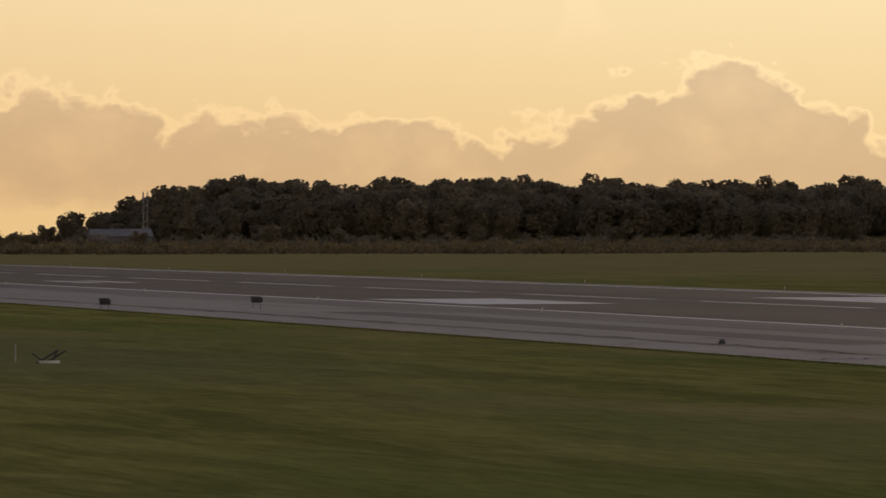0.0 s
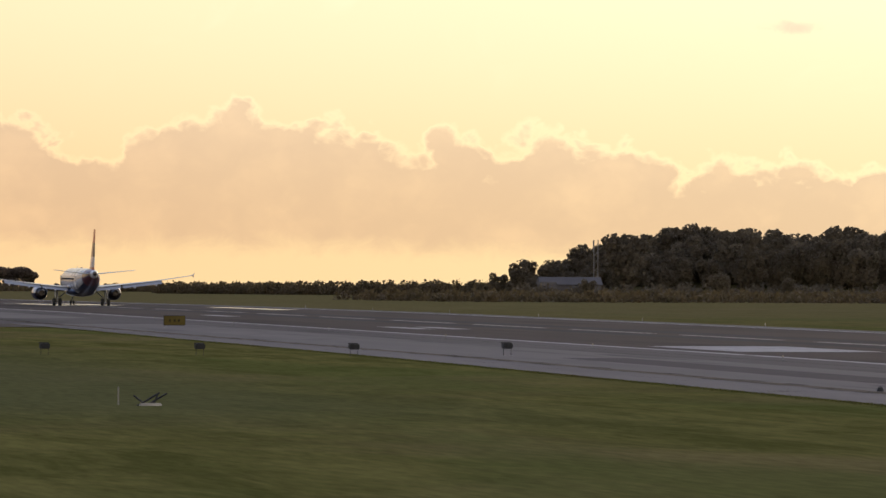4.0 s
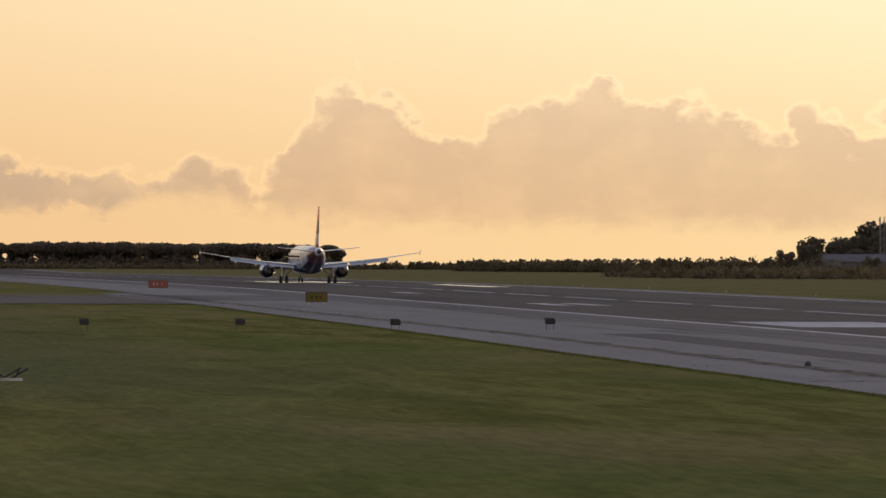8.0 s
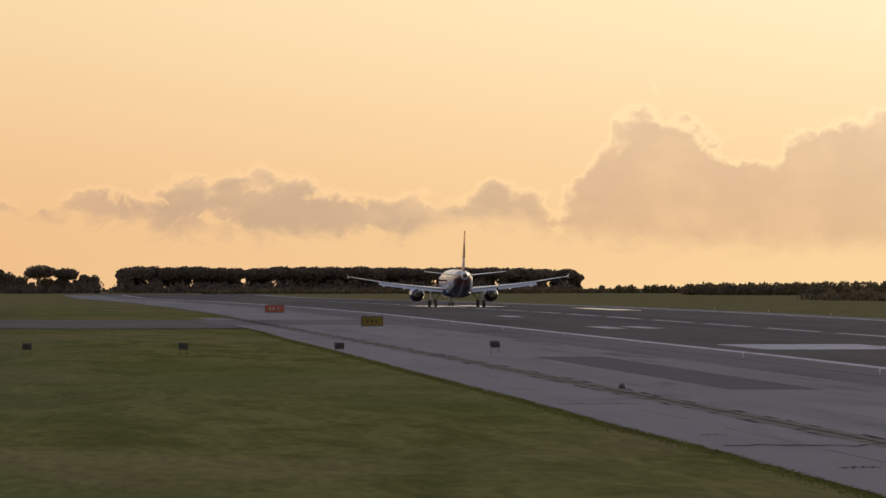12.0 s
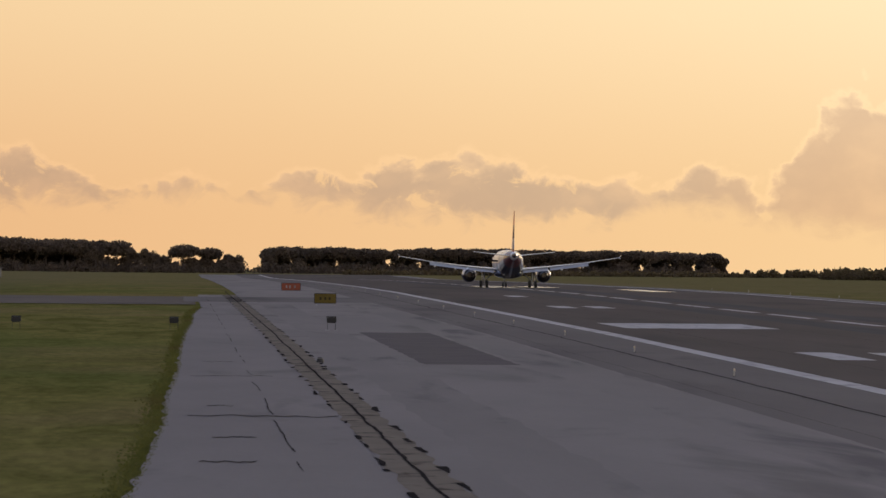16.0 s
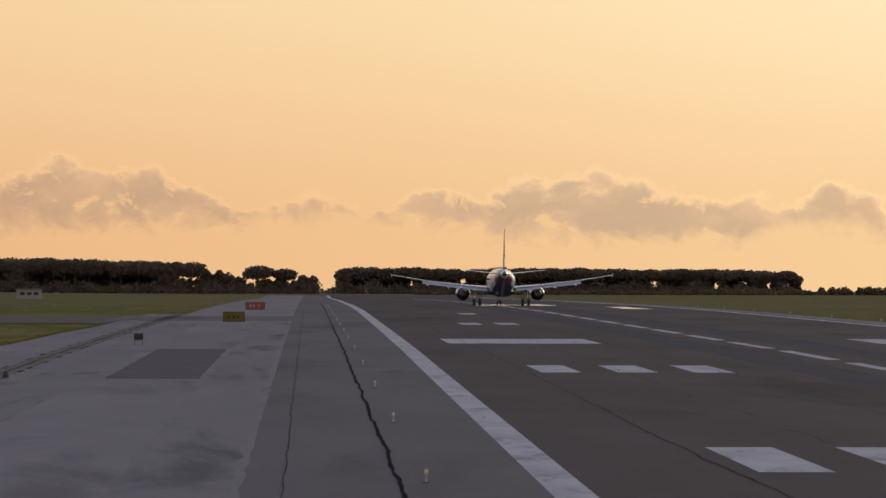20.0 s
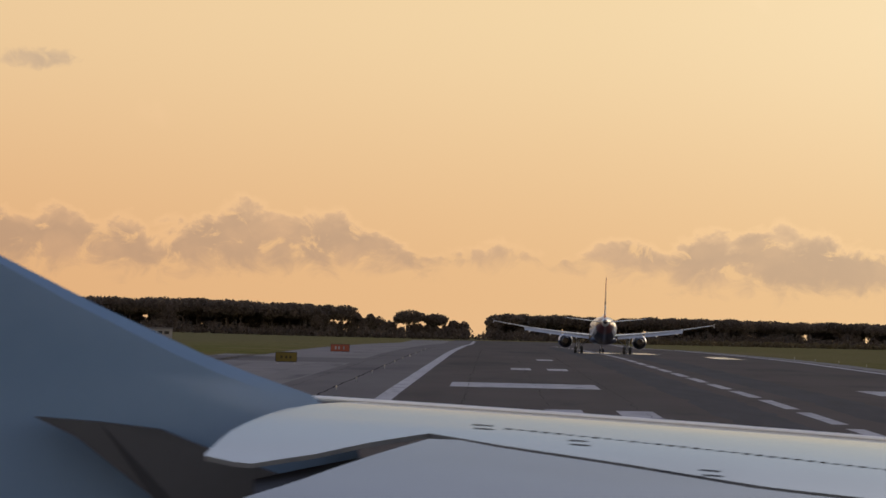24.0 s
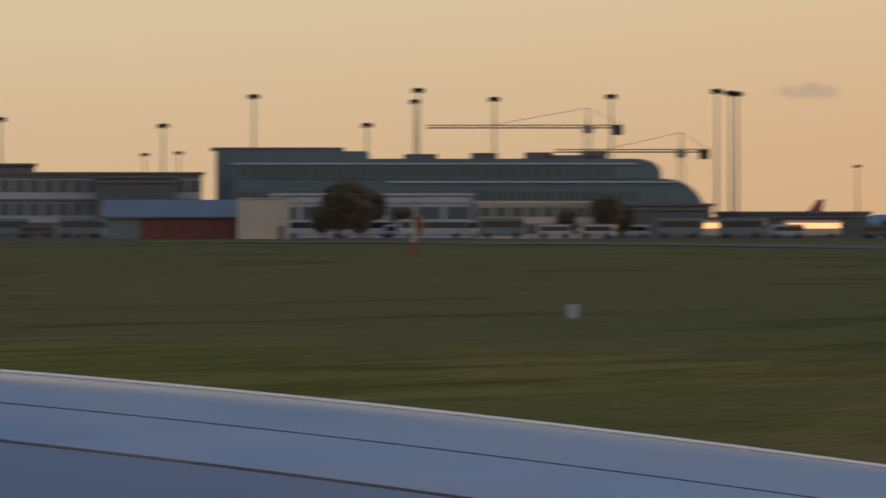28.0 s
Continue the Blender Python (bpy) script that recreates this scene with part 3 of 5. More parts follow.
first = edge_light()
first.matrix_basis = pose(-3.42, 154.6, 0.0) @ Matrix.Diagonal((0.66, 0.66, 0.72, 1))
for n in range(1, 14):
    y = 154.6 + 60 * n
    copy_thing(first, pose(-3.42, y, table(FALL, y)))
for n in range(4, 14):
    y = 154.6 + 60 * n
    copy_thing(first, pose(44.6, y, table(FALL, y)))


def papi_unit():
    t = thing("approach_light_box", 0, 0, 0, 0, "black precision approach light box on two legs in the grass", "light box", "row of approach light boxes")
    part("housing", box(bmesh.new(), -0.27, 0.27, -0.4, 0.5, 0.36, 0.68, 0.05), RUBBER, t)
    part("hood", box(bmesh.new(), -0.29, 0.29, 0.42, 0.62, 0.66, 0.73, 0.015), RUBBER, t)
    for x in (-0.22, 0.22):
        part("leg", tube(bmesh.new(), (x, 0.0, -0.06), (x, 0.0, 0.39), 0.014), BLACK, t)
        part("foot", box(bmesh.new(), x - 0.1, x + 0.1, -0.1, 0.1, -0.06, -0.03, 0.01), GALV, t)
    part("rear_panel", box(bmesh.new(), -0.2, 0.2, -0.42, -0.402, 0.37, 0.63, 0.01), RUBBER, t)
    return t


first = papi_unit()
first.matrix_basis = pose(-15.72, 414.2, 0.04)
for n in range(1, 4):
    copy_thing(first, pose(-15.72 - 9.0 * n, 414.2, -0.03))


def guidance_sign(name, x, y, wide, high, face, label):
    t = thing(name, x, y, table(FALL, y), 0, label, "sign")
    part("housing", box(bmesh.new(), -wide / 2, wide / 2, -0.12, 0.12, 0.16, 0.16 + high, 0.03), BLACK, t)
    part("face", box(bmesh.new(), -wide / 2 + 0.05, wide / 2 - 0.05, -0.135, -0.122, 0.21, 0.11 + high, 0.005), face, t)
    for k in (-0.38, 0.38):
        part("leg", tube(bmesh.new(), (wide * k, 0, 0.0), (wide * k, 0, 0.17), 0.04), GALV, t)
        part("foot", tube(bmesh.new(), (wide * k, 0, 0.0), (wide * k, 0, 0.02), 0.11), GALV, t)
    return t


red_sign = guidance_sign("holding_sign", -11.9, 808.4, 2.15, 0.85, SIGN_RED, "red mandatory runway sign in a black housing")
for k in (-0.5, -0.12, 0.42):
    part("lettering", box(bmesh.new(), k - 0.1, k + 0.1, -0.15, -0.137, 0.42, 0.74, 0.01), FADED, red_sign, "illegible white character")
yellow_sign = guidance_sign("direction_sign", -12.2, 605.5, 1.85, 0.85, SIGN_YELLOW, "dull yellow taxiway direction sign in a dark housing")
for k in (-0.4, 0.0, 0.36):
    part("lettering", box(bmesh.new(), k - 0.09, k + 0.09, -0.15, -0.137, 0.46, 0.68, 0.01), SIGN_BACK, yellow_sign, "illegible black character")

t = thing("field_marker", -53.8, 267.0, 0.0, 0, "low black crossed metal frame in the grass", "marker")
for a, b in (((-0.62, 0, -0.05), (0.35, 0.1, 0.52)), ((0.62, 0, 0.5), (-0.3, 0.1, -0.05)), ((-0.62, 0.1, 0.42), (0.0, 0.1, -0.05)), ((0.05, 0, -0.05), (0.3, 0.05, 0.5))):
    part("strut", tube(bmesh.new(), a, b, 0.035), BLACK, t)
part("weight", box(bmesh.new(), -0.42, 0.42, -0.12, 0.2, -0.06, 0.14, 0.04), GALV, t)
t = thing("marker_stake", -54.85, 268.3, 0.0, 0, "thin white wooden stake in the grass", "stake")
part("post", tube(bmesh.new(), (0, 0, -0.06), (0, 0, 0.72), 0.03), OFFWHITE_DULL, t)
t = thing("cable_stub", -18.6, 300.8, 0.0, 0, "small black cable stub on the concrete", "stub")
part("cap", tube(bmesh.new(), (0, 0, 0), (0, 0, 0.16), 0.17, 0.12, 12), BLACK, t)
part("handle", tube(bmesh.new(), (-0.09, 0, 0.19), (0.09, 0, 0.19), 0.02, n=8), BLACK, t)


# ---- airliners ----
def ring(cx, cz, y, rx, rz, n=28):
    return [(cx + rx * math.sin(a), y, cz + rz * math.cos(a)) for a in [k * math.tau / n for k in range(n)]]


def wing_sections(spots, thick=0.12, n=9):
    """Aerofoil rings at spots of (x, leading edge y, chord, z)."""
    rings = []
    for x, le, chord, z in spots:
        pts = []
        for k in range(n):
            u = (k / (n - 1)) ** 1.5
            pts.append((u, 0.5 * thick * 2.6 * (math.sqrt(max(u, 0)) - u) * 0.9 + 0.004))
        for k in range(n - 2, 0, -1):
            u = (k / (n - 1)) ** 1.5
            pts.append((u, -0.35 * thick * 2.6 * (math.sqrt(u) - u) * 0.9))
        rings.append([(x, le - u * chord, z + h * chord) for u, h in pts])
    return rings


def flip(ring_list, side):
    return ring_list if side > 0 else [[(-x, y, z) for x, y, z in r] for r in ring_list]


def wheel(bm, x, y, z, r, w):
    loft(bm, [[(x + dx, y + rr * math.cos(a), z + rr * math.sin(a)) for a in [k * math.tau / 18 for k in range(18)]] for dx, rr in ((-w / 2, r * 0.7), (-w / 2, r * 0.92), (-w * 0.3, r), (w * 0.3, r), (w / 2, r * 0.92), (w / 2, r * 0.7))])
    return bm


def airliner(name, label, x, y, z, turn, scale=1.0, top=None, belly=None, fin=None, group="", fine=True, engines=True, long=1.0):
    """A twin-jet with its nose along +y, wheels on z = 0, 34 m across."""
    top, belly, fin = top or WHITE, belly or NAVY, fin or NAVY
    t = thing(name, x, y, z, turn, label, "aircraft", group, scale)
    cz = 3.75
    hull = [(16.3, 0.05, 0.05, -0.55), (16.0, 0.45, 0.42, -0.5), (15.2, 0.95, 0.9, -0.38), (14.0, 1.45, 1.4, -0.2), (12.4, 1.8, 1.85, -0.06), (10.5, 1.97, 2.05, 0), (6, 1.98, 2.07, 0), (0, 1.98, 2.07, 0), (-6, 1.98, 2.07, 0), (-9.5, 1.95, 2.0, 0.05),
            (-12.5, 1.75, 1.72, 0.32), (-15.5, 1.4, 1.35, 0.66), (-18.0, 1.0, 0.98, 0.95), (-20.0, 0.62, 0.64, 1.15), (-21.2, 0.36, 0.4, 1.25)]
    hull = [(yy * long, rx, rz, dz) for yy, rx, rz, dz in hull]

    def livery(i, j):
        a = (j + 0.5) * math.tau / 28
        up = math.cos(a)
        if fine and i >= 11:
            return 3 if i < 13 else 0
        if fine and 0.0 < up < 0.36 and 3 < i:
            return 2
        return 1 if up < -0.6 and i < 11 else 0
    bm = loft(bmesh.new(), [ring(0, cz + dz, yy, rx, rz) for yy, rx, rz, dz in hull], paint=livery)
    body = part("fuselage", bm, [top, belly, GREYWING, TAILRED], t, "white fuselage with a dark belly", True)
    part("tail_cone", loft(bmesh.new(), [ring(0, cz + dz, yy * long, r, r, 16) for yy, r, dz in ((-21.2, 0.37, 1.25), (-21.9, 0.22, 1.32), (-21.95, 0.14, 1.32))]), EXHAUST, t, "dark exhaust cone", True)
    for side in (1, -1):
        spots = [(1.5, 4.6, 7.2, 2.75), (6.2, 1.9, 4.2, 3.22), (11.5, -1.2, 2.75, 3.85), (16.9, -4.4, 1.55, 4.75)]
        wing = part("wing", loft(bmesh.new(), flip(wing_sections(spots), side)), GREYWING, t, "swept pale grey wing", True)
        slat = [(xx, le + 0.05, c * 0.1, zz + 0.012 * c) for xx, le, c, zz in spots[0:]]
        part("leading_edge", loft(bmesh.new(), flip(wing_sections([(xx, le + 0.04, c, zz) for xx, le, c, zz in slat], 0.6), side)), BAREMETAL, wing, "polished metal leading edge", True)
        for x0, x1, d in ((2.2, 6.1, 0.0), (6.4, 12.2, 0.0)):
            rows = []
            for xx in (x0, x1):
                le, ch, zz = table([(s[0], s[1]) for s in spots], xx), table([(s[0], s[2]) for s in spots], xx), table([(s[0], s[3]) for s in spots], xx)
                te = le - ch
                rows.append([(xx, te + 0.75, zz + 0.0), (xx, te + 0.6, zz - 0.07), (xx, te - 0.35, zz - 0.34), (xx, te - 0.75, zz - 0.52), (xx, te - 0.3, zz - 0.24), (xx, te + 0.5, zz + 0.04)])
            part("flap", loft(bmesh.new(), flip(rows, side)), GREYWING, wing, "extended trailing edge flap")
        for xx in (4.1, 8.2, 11.4):
            le, ch, zz = table([(s[0], s[1]) for s in spots], xx), table([(s[0], s[2]) for s in spots], xx), table([(s[0], s[3]) for s in spots], xx)
            te = le - ch
            fr = [(ch * 0.45, 0.05, -0.2), (ch * 0.25, 0.2, -0.42), (0.0, 0.22, -0.55), (-0.7, 0.16, -0.62), (-1.4, 0.04, -0.6)]
            part("flap_fairing", loft(bmesh.new(), [ring(side * xx, zz + dz, te + dy, r * 0.75, r, 10) for dy, r, dz in fr]), WHITE, wing, "pale canoe-shaped flap fairing", True)
        fence = [[(side * 16.9, -4.3, 4.8), (side * 16.96, -4.3, 4.8), (side * 16.96, -6.2, 4.8), (side * 16.9, -6.2, 4.8)], [(side * 17.12, -5.7, 5.15), (side * 17.15, -5.7, 5.15), (side * 17.15, -6.5, 5.15), (side * 17.12, -6.5, 5.15)]]
        part("wing_fence", loft(bmesh.new(), fence), WHITE, wing, "small wing-tip fence")
        fence = [[(side * 16.9, -4.3, 4.75), (side * 16.96, -4.3, 4.75), (side * 16.96, -6.2, 4.75), (side * 16.9, -6.2, 4.75)], [(side * 17.0, -5.6, 4.45), (side * 17.03, -5.6, 4.45), (side * 17.03, -6.3, 4.45), (side * 17.0, -6.3, 4.45)]]
        part("wing_fence", loft(bmesh.new(), fence), WHITE, wing, "small wing-tip fence")
        stab = [(0.7, -16.6, 4.0, 4.95), (6.2, -20.0, 1.6, 5.55)]
        part("tailplane", loft(bmesh.new(), flip(wing_sections([(xx, le * long, c, zz) for xx, le, c, zz in stab], 0.1), side)), GREYWING, t, "swept grey tailplane", True)
        if engines:
            ex, ez = side * 5.75, 1.95
            nac = part("engine", loft(bmesh.new(), [ring(ex, ez + dz, yy, r, r, 20) for yy, r, dz in ((7.2, 0.88, 0), (7.35, 1.0, 0), (7.0, 1.1, 0), (5.6, 1.17, 0), (4.2, 1.12, 0), (3.0, 0.95, 0), (2.9, 0.88, 0))], caps=False, paint=lambda i, j: 1 if math.cos((j + 0.5) * math.tau / 20) < -0.1 else 0), [top, belly], t, "engine nacelle, pale above and dark below", True)
            part("intake_lip", loft(bmesh.new(), [ring(ex, ez, yy, r, r, 20) for yy, r in ((7.05, 1.11), (7.4, 1.04), (7.42, 0.96), (7.2, 0.87))], caps=False), BAREMETAL, nac, "polished intake lip", True)
            part("fan", loft(bmesh.new(), [ring(ex, ez, yy, r, r, 20) for yy, r in ((6.5, 0.9), (6.5, 0.3), (6.9, 0.05))]), BLACK, nac, "dark fan disc")
            part("exhaust_nozzle", loft(bmesh.new(), [ring(ex, ez, yy, r, r, 20) for yy, r in ((3.1, 0.9), (2.6, 0.62), (1.6, 0.5), (1.55, 0.42), (2.2, 0.4))]), EXHAUST, nac, "dark exhaust nozzle", True)
            part("exhaust_shadow", loft(bmesh.new(), [ring(ex, ez, yy, r, r, 20) for yy, r in ((2.95, 0.9), (3.2, 0.6))], caps=False), BLACK, nac)
            part("pylon", box(bmesh.new(), ex - 0.15, ex + 0.15, 0.6, 5.4, 2.75, 3.35, 0.06), GREYWING, nac)
        for gx in (side * 3.75,):
            leg = part("main_gear", tube(bmesh.new(), (gx, -1.9, 0.55), (gx * 0.99, -1.8, 2.75), 0.13, 0.17), GALV, t, "steel main landing gear leg")
            part("gear_door", box(bmesh.new(), gx + side * 0.28, gx + side * 0.34, -2.4, -1.3, 1.1, 2.7, 0.02), WHITE, leg)
            part("brace", tube(bmesh.new(), (gx, -1.9, 1.0), (gx * 0.55, -1.6, 2.4), 0.08), GALV, leg)
            for dx in (-0.47, 0.47):
                part("tyre", wheel(bmesh.new(), gx + dx, -1.9, 0.58, 0.58, 0.42), RUBBER, leg, "black tyre", True)
                part("hub", tube(bmesh.new(), (gx + dx - 0.2, -1.9, 0.58), (gx + dx + 0.2, -1.9, 0.58), 0.28, n=12), GALV, leg)
    nose = part("nose_gear", tube(bmesh.new(), (0, 11.2 * long, 0.4), (0, 11.0 * long, 2.3), 0.09), GALV, t, "steel nose gear leg")
    for dx in (-0.25, 0.25):
        part("tyre", wheel(bmesh.new(), dx, 11.2 * long, 0.4, 0.4, 0.22), RUBBER, nose, "black tyre", True)
    rows = []
    for zz, le, ch, th in ((5.3, -12.2, 8.0, 0.42), (6.2, -14.2, 6.2, 0.36), (9.0, -16.9, 4.1, 0.26), (11.76, -19.4, 2.1, 0.14)):
        rows.append([(0, le * long, zz), (th / 2, le * long - ch * 0.3, zz), (th / 3, le * long - ch * 0.7, zz), (0.01, le * long - ch, zz), (-0.01, le * long - ch, zz), (-th / 3, le * long - ch * 0.7, zz), (-th / 2, le * long - ch * 0.3, zz)])
    full = []
    for r0, r1 in zip(rows, rows[1:]):
        for k in range(4):
            full.append([tuple(lerp(a, b, k / 4) for a, b in zip(p, q)) for p, q in zip(r0, r1)])
    full.append(rows[-1])
    mats = fin if isinstance(fin, (list, tuple)) else [fin]
    part("tail_fin", loft(bmesh.new(), full, paint=lambda i, j: (i * len(mats)) // (len(full) - 1) if i < len(full) - 1 else 0), mats, t, "tall swept tail fin", True)
    if fine:
        bm = bmesh.new()
        pane = box(bmesh.new(), -0.02, 0.02, -0.12, 0.12, -0.17, 0.17)
        me = bpy.data.meshes.new("cabin_window")
        pane.to_mesh(me)
        pane.free()
        bm.free()
        me.materials.append(GLASS)
        for side in (1, -1):
            for k in range(38):
                yy = 10.0 - k * 0.53
                if yy < -9.0 or abs(yy - 1.2) < 0.2:
                    continue
                shared("cabin_window", me, body, Matrix.Translation((side * 1.955, yy * long, cz + 0.36)) @ Matrix.Rotation(side * 0.17, 4, "Y"))
            for yy in (11.0, -10.2):
                part("cabin_door", box(bmesh.new(), side * 1.84 - 0.04, side * 1.84 + 0.04, (yy - 0.42) * long, (yy + 0.42) * long, cz - 0.75, cz + 0.95, 0.03), top, body)
            part("cockpit_window", box(bmesh.new(), -0.03, 0.03, -0.55, 0.55, -0.26, 0.26, 0.02, m=Matrix.Translation((side * 1.1, 14.25 * long, cz + 0.62)) @ Matrix.Rotation(side * -0.55, 4, "Z") @ Matrix.Rotation(side * 0.6, 4, "Y")), GLASS, body)
        for yy, h in ((4.0, 0.32), (-3.0, 0.26)):
            part("aerial", box(bmesh.new(), -0.02, 0.02, yy - 0.15, yy + 0.15, cz + 2.0, cz + 2.07 + h, 0.01), WHITE, body)
        part("beacon", tube(bmesh.new(), (0, -2, cz + 2.05), (0, -2, cz + 2.2), 0.1, 0.05), SIGN_RED, body, "red beacon")
        part("belly_fairing", loft(bmesh.new(), [ring(0, cz - 1.55, yy, rx, rz, 20) for yy, rx, rz in ((6.5, 0.3, 0.2), (5.0, 1.7, 0.62), (2, 2.15, 0.8), (-3, 2.15, 0.8), (-5.5, 1.5, 0.6), (-7.5, 0.3, 0.2))]), belly, t, "dark belly fairing", True)
    return t


airliner("airliner", "white and navy twin-jet airliner with striped tail on runway", 20.4, 985, table(FALL, 985), 0, 0.885, WHITE, NAVY, [REDPAINT, WHITE, NAVY, REDPAINT])


# ---- trees ----
def crown_mesh(name, seed, lobes, leaf, count, material, flat=1.0):
    """Foliage of many small bent leaf clumps scattered over lobes of (x, y, z, rx, ry, rz)."""
    rng = random.Random(seed)
    verts, faces = [], []
    total = sum(l[3] * l[5] for l in lobes)
    for lx, ly, lz, rx, ry, rz in lobes:
        for _ in range(int(count * rx * rz / total)):
            v = Vector((rng.gauss(0, 1), rng.gauss(0, 1), rng.gauss(0, 1))).normalized() * rng.uniform(0.45, 1.0) ** 0.5
            v *= 1 + 0.16 * noise.noise((v.x * 2.3 + seed, v.y * 2.3, v.z * 2.3))
            c = Vector((lx + v.x * rx, ly + v.y * ry, lz + v.z * rz * flat))
            s = leaf * rng.uniform(0.6, 1.4)
            q = v.to_track_quat("Z", "Y").to_matrix() @ Euler((rng.gauss(0, 0.6), rng.gauss(0, 0.6), rng.uniform(0, 6.3))).to_matrix()
            k = len(verts)
            for p in ((-0.5, -0.3, 0), (0.45, -0.4, 0.12), (0.5, 0.35, 0), (-0.3, 0.5, 0.18)):
                verts.append(c + q @ (Vector(p) * s))
            faces += [(k, k + 1, k + 2), (k, k + 2, k + 3)]
    me = bpy.data.meshes.new(name)
    me.from_pydata(verts, [], faces)
    me.materials.append(material)
    return me


def trunk_mesh(seed, height, limbs, r=0.3, spread=0.6):
    rng = random.Random(seed)
    bm = bmesh.new()
    lean = rng.uniform(-0.4, 0.4)
    tube(bm, (0, 0, -0.6), (lean * 0.5, 0, height * 0.5), r, r * 0.8, 7, False)
    tube(bm, (lean * 0.5, 0, height * 0.5), (lean, 0, height), r * 0.8, r * 0.5, 7, False)
    for k in range(limbs):
        a = k * math.tau / limbs + rng.uniform(-0.4, 0.4)
        z = height * rng.uniform(0.62, 0.98)
        reach = spread * rng.uniform(0.6, 1.0)
        tube(bm, (lean * z / height, 0, z), (reach * math.cos(a), reach * math.sin(a), z + height * rng.uniform(0.16, 0.32)), r * 0.38, r * 0.12, 5, False)
    me = bpy.data.meshes.new("trunk")
    bm.to_mesh(me)
    bm.free()
    me.materials.append(BARK)
    return me


def lobes_umbrella(seed, width, z0, thick):
    rng = random.Random(seed)
    out = [(0, 0, z0, width * 0.5, width * 0.5, thick * 0.5)]
    for k in range(9):
        a, d = rng.uniform(0, 6.3), width * rng.uniform(0.2, 0.42)
        out.append((d * math.cos(a), d * math.sin(a), z0 + rng.uniform(-0.2, 0.1) * thick, width * 0.2, width * 0.2, thick * rng.uniform(0.28, 0.4)))
    return out


def lobes_round(seed, width, z0, high):
    rng = random.Random(seed)
    out = [(0, 0, z0 + high * 0.42, width * 0.36, width * 0.36, high * 0.42)]
    for k in range(12):
        a, d = rng.uniform(0, 6.3), width * rng.uniform(0.12, 0.36)
        out.append((d * math.cos(a), d * math.sin(a), z0 + high * rng.uniform(0.2, 0.86), width * rng.uniform(0.12, 0.22), width * rng.uniform(0.12, 0.22), high * rng.uniform(0.1, 0.2)))
    return out


PINES = [(crown_mesh("pine_crown", s, lobes_umbrella(s, 10.5, 8.0, 5.2), 0.7, 2500, PINE), trunk_mesh(s, 7.0, 6, 0.28, 2.6)) for s in range(5)]
BUSHY = [(crown_mesh("bushy_crown", 40 + s, lobes_round(s, 9.5, -0.6, 10.2), 0.72, 2600, PINE), trunk_mesh(s + 20, 5.0, 5, 0.25, 1.6)) for s in range(4)]
OAKS = [(crown_mesh("broad_crown", 70 + s, lobes_round(s + 9, 10.0, 1.5, 10.0), 0.6, 2500, BROADLEAF), trunk_mesh(s + 50, 6.0, 6, 0.35, 2.2)) for s in range(5)]


def tree(kind, x, y, size, turn, name, label, group, z=None, high=1.0):
    t = new(name)
    t.matrix_basis = pose(x, y, ground_z(x, y) if z is None else z, 0, 0, turn) @ Matrix.Diagonal((size, size, size * high, 1))
    tagged(t, label, "tree", group)
    shared("trunk", kind[1], t)
    shared("crown", kind[0], t)
    return t


def bush_belt(name, label, spots, seed, material, leaf=0.55, each=70):
    """A belt of uncounted bushes: one object of small leaf clumps over spots of (x, y, width, height)."""
    rng = random.Random(seed)
    verts, faces = [], []
    for x, y, w, h in spots:
        z = ground_z(x, y)
        for _ in range(each):
            a, d = rng.uniform(0, 6.3), w * 0.5 * rng.random() ** 0.5
            c = Vector((x + d * math.cos(a), y + d * math.sin(a), z + h * rng.random() ** 0.7 * (1 - 0.7 * (2 * d / w) ** 2)))
            s = leaf * rng.uniform(0.6, 1.5)
            q = Euler((rng.uniform(0, 6.3), rng.uniform(0, 6.3), rng.uniform(0, 6.3))).to_matrix()
            k = len(verts)
            for p in ((-0.5, -0.3, 0), (0.45, -0.4, 0.12), (0.5, 0.35, 0), (-0.3, 0.5, 0.18)):
                verts.append(c + q @ (Vector(p) * s))
            faces += [(k, k + 1, k + 2), (k, k + 2, k + 3)]
    me = bpy.data.meshes.new(name)
    me.from_pydata(verts, [], faces)
    me.materials.append(material)
    return tagged(new(name, me), label, "bushes", kind="stuff")


rng = random.Random(5)
# pine wood across the runway's end, its separate trees and the wood farther to the side
x = 160.0
while x > -420:
    if -53 < x < 3.0:
        x = -53.0
        continue
    open_stand = -158 < x < -122
    for row in range(2 if open_stand else 3):
        size = (rng.uniform(0.80, 0.86) + 0.05 * noise.noise((x * 0.03, 0.7, 0.2))) * table([(-420, 1.18), (-90, 1.28), (-53, 1.22), (-39, 1.12), (0, 1.12), (3, 1.0), (143, 0.97), (155, 0.88), (160, 0.72)], x)
        if x < -322:
            size *= 0.72 if x > -380 else 1.1
        umbrella = rng.random() < (0.7 if open_stand else 0.0 if row == 2 else 0.85)
        if 17 < x < 27 and rng.random() < 0.5:
            umbrella, size = False, size * 0.8
        tree(rng.choice(PINES if umbrella else BUSHY), x + rng.uniform(-1.5, 1.5), 2440 + row * 9 + rng.uniform(-3, 3), size, rng.uniform(0, 360), "umbrella_pine" if umbrella else "pine_tree",
             "dark umbrella pine with a flat crown, against the light" if umbrella else "dark bushy pine in the wood's edge", "pine wood")
    x -= rng.uniform(4.0, 6.0)
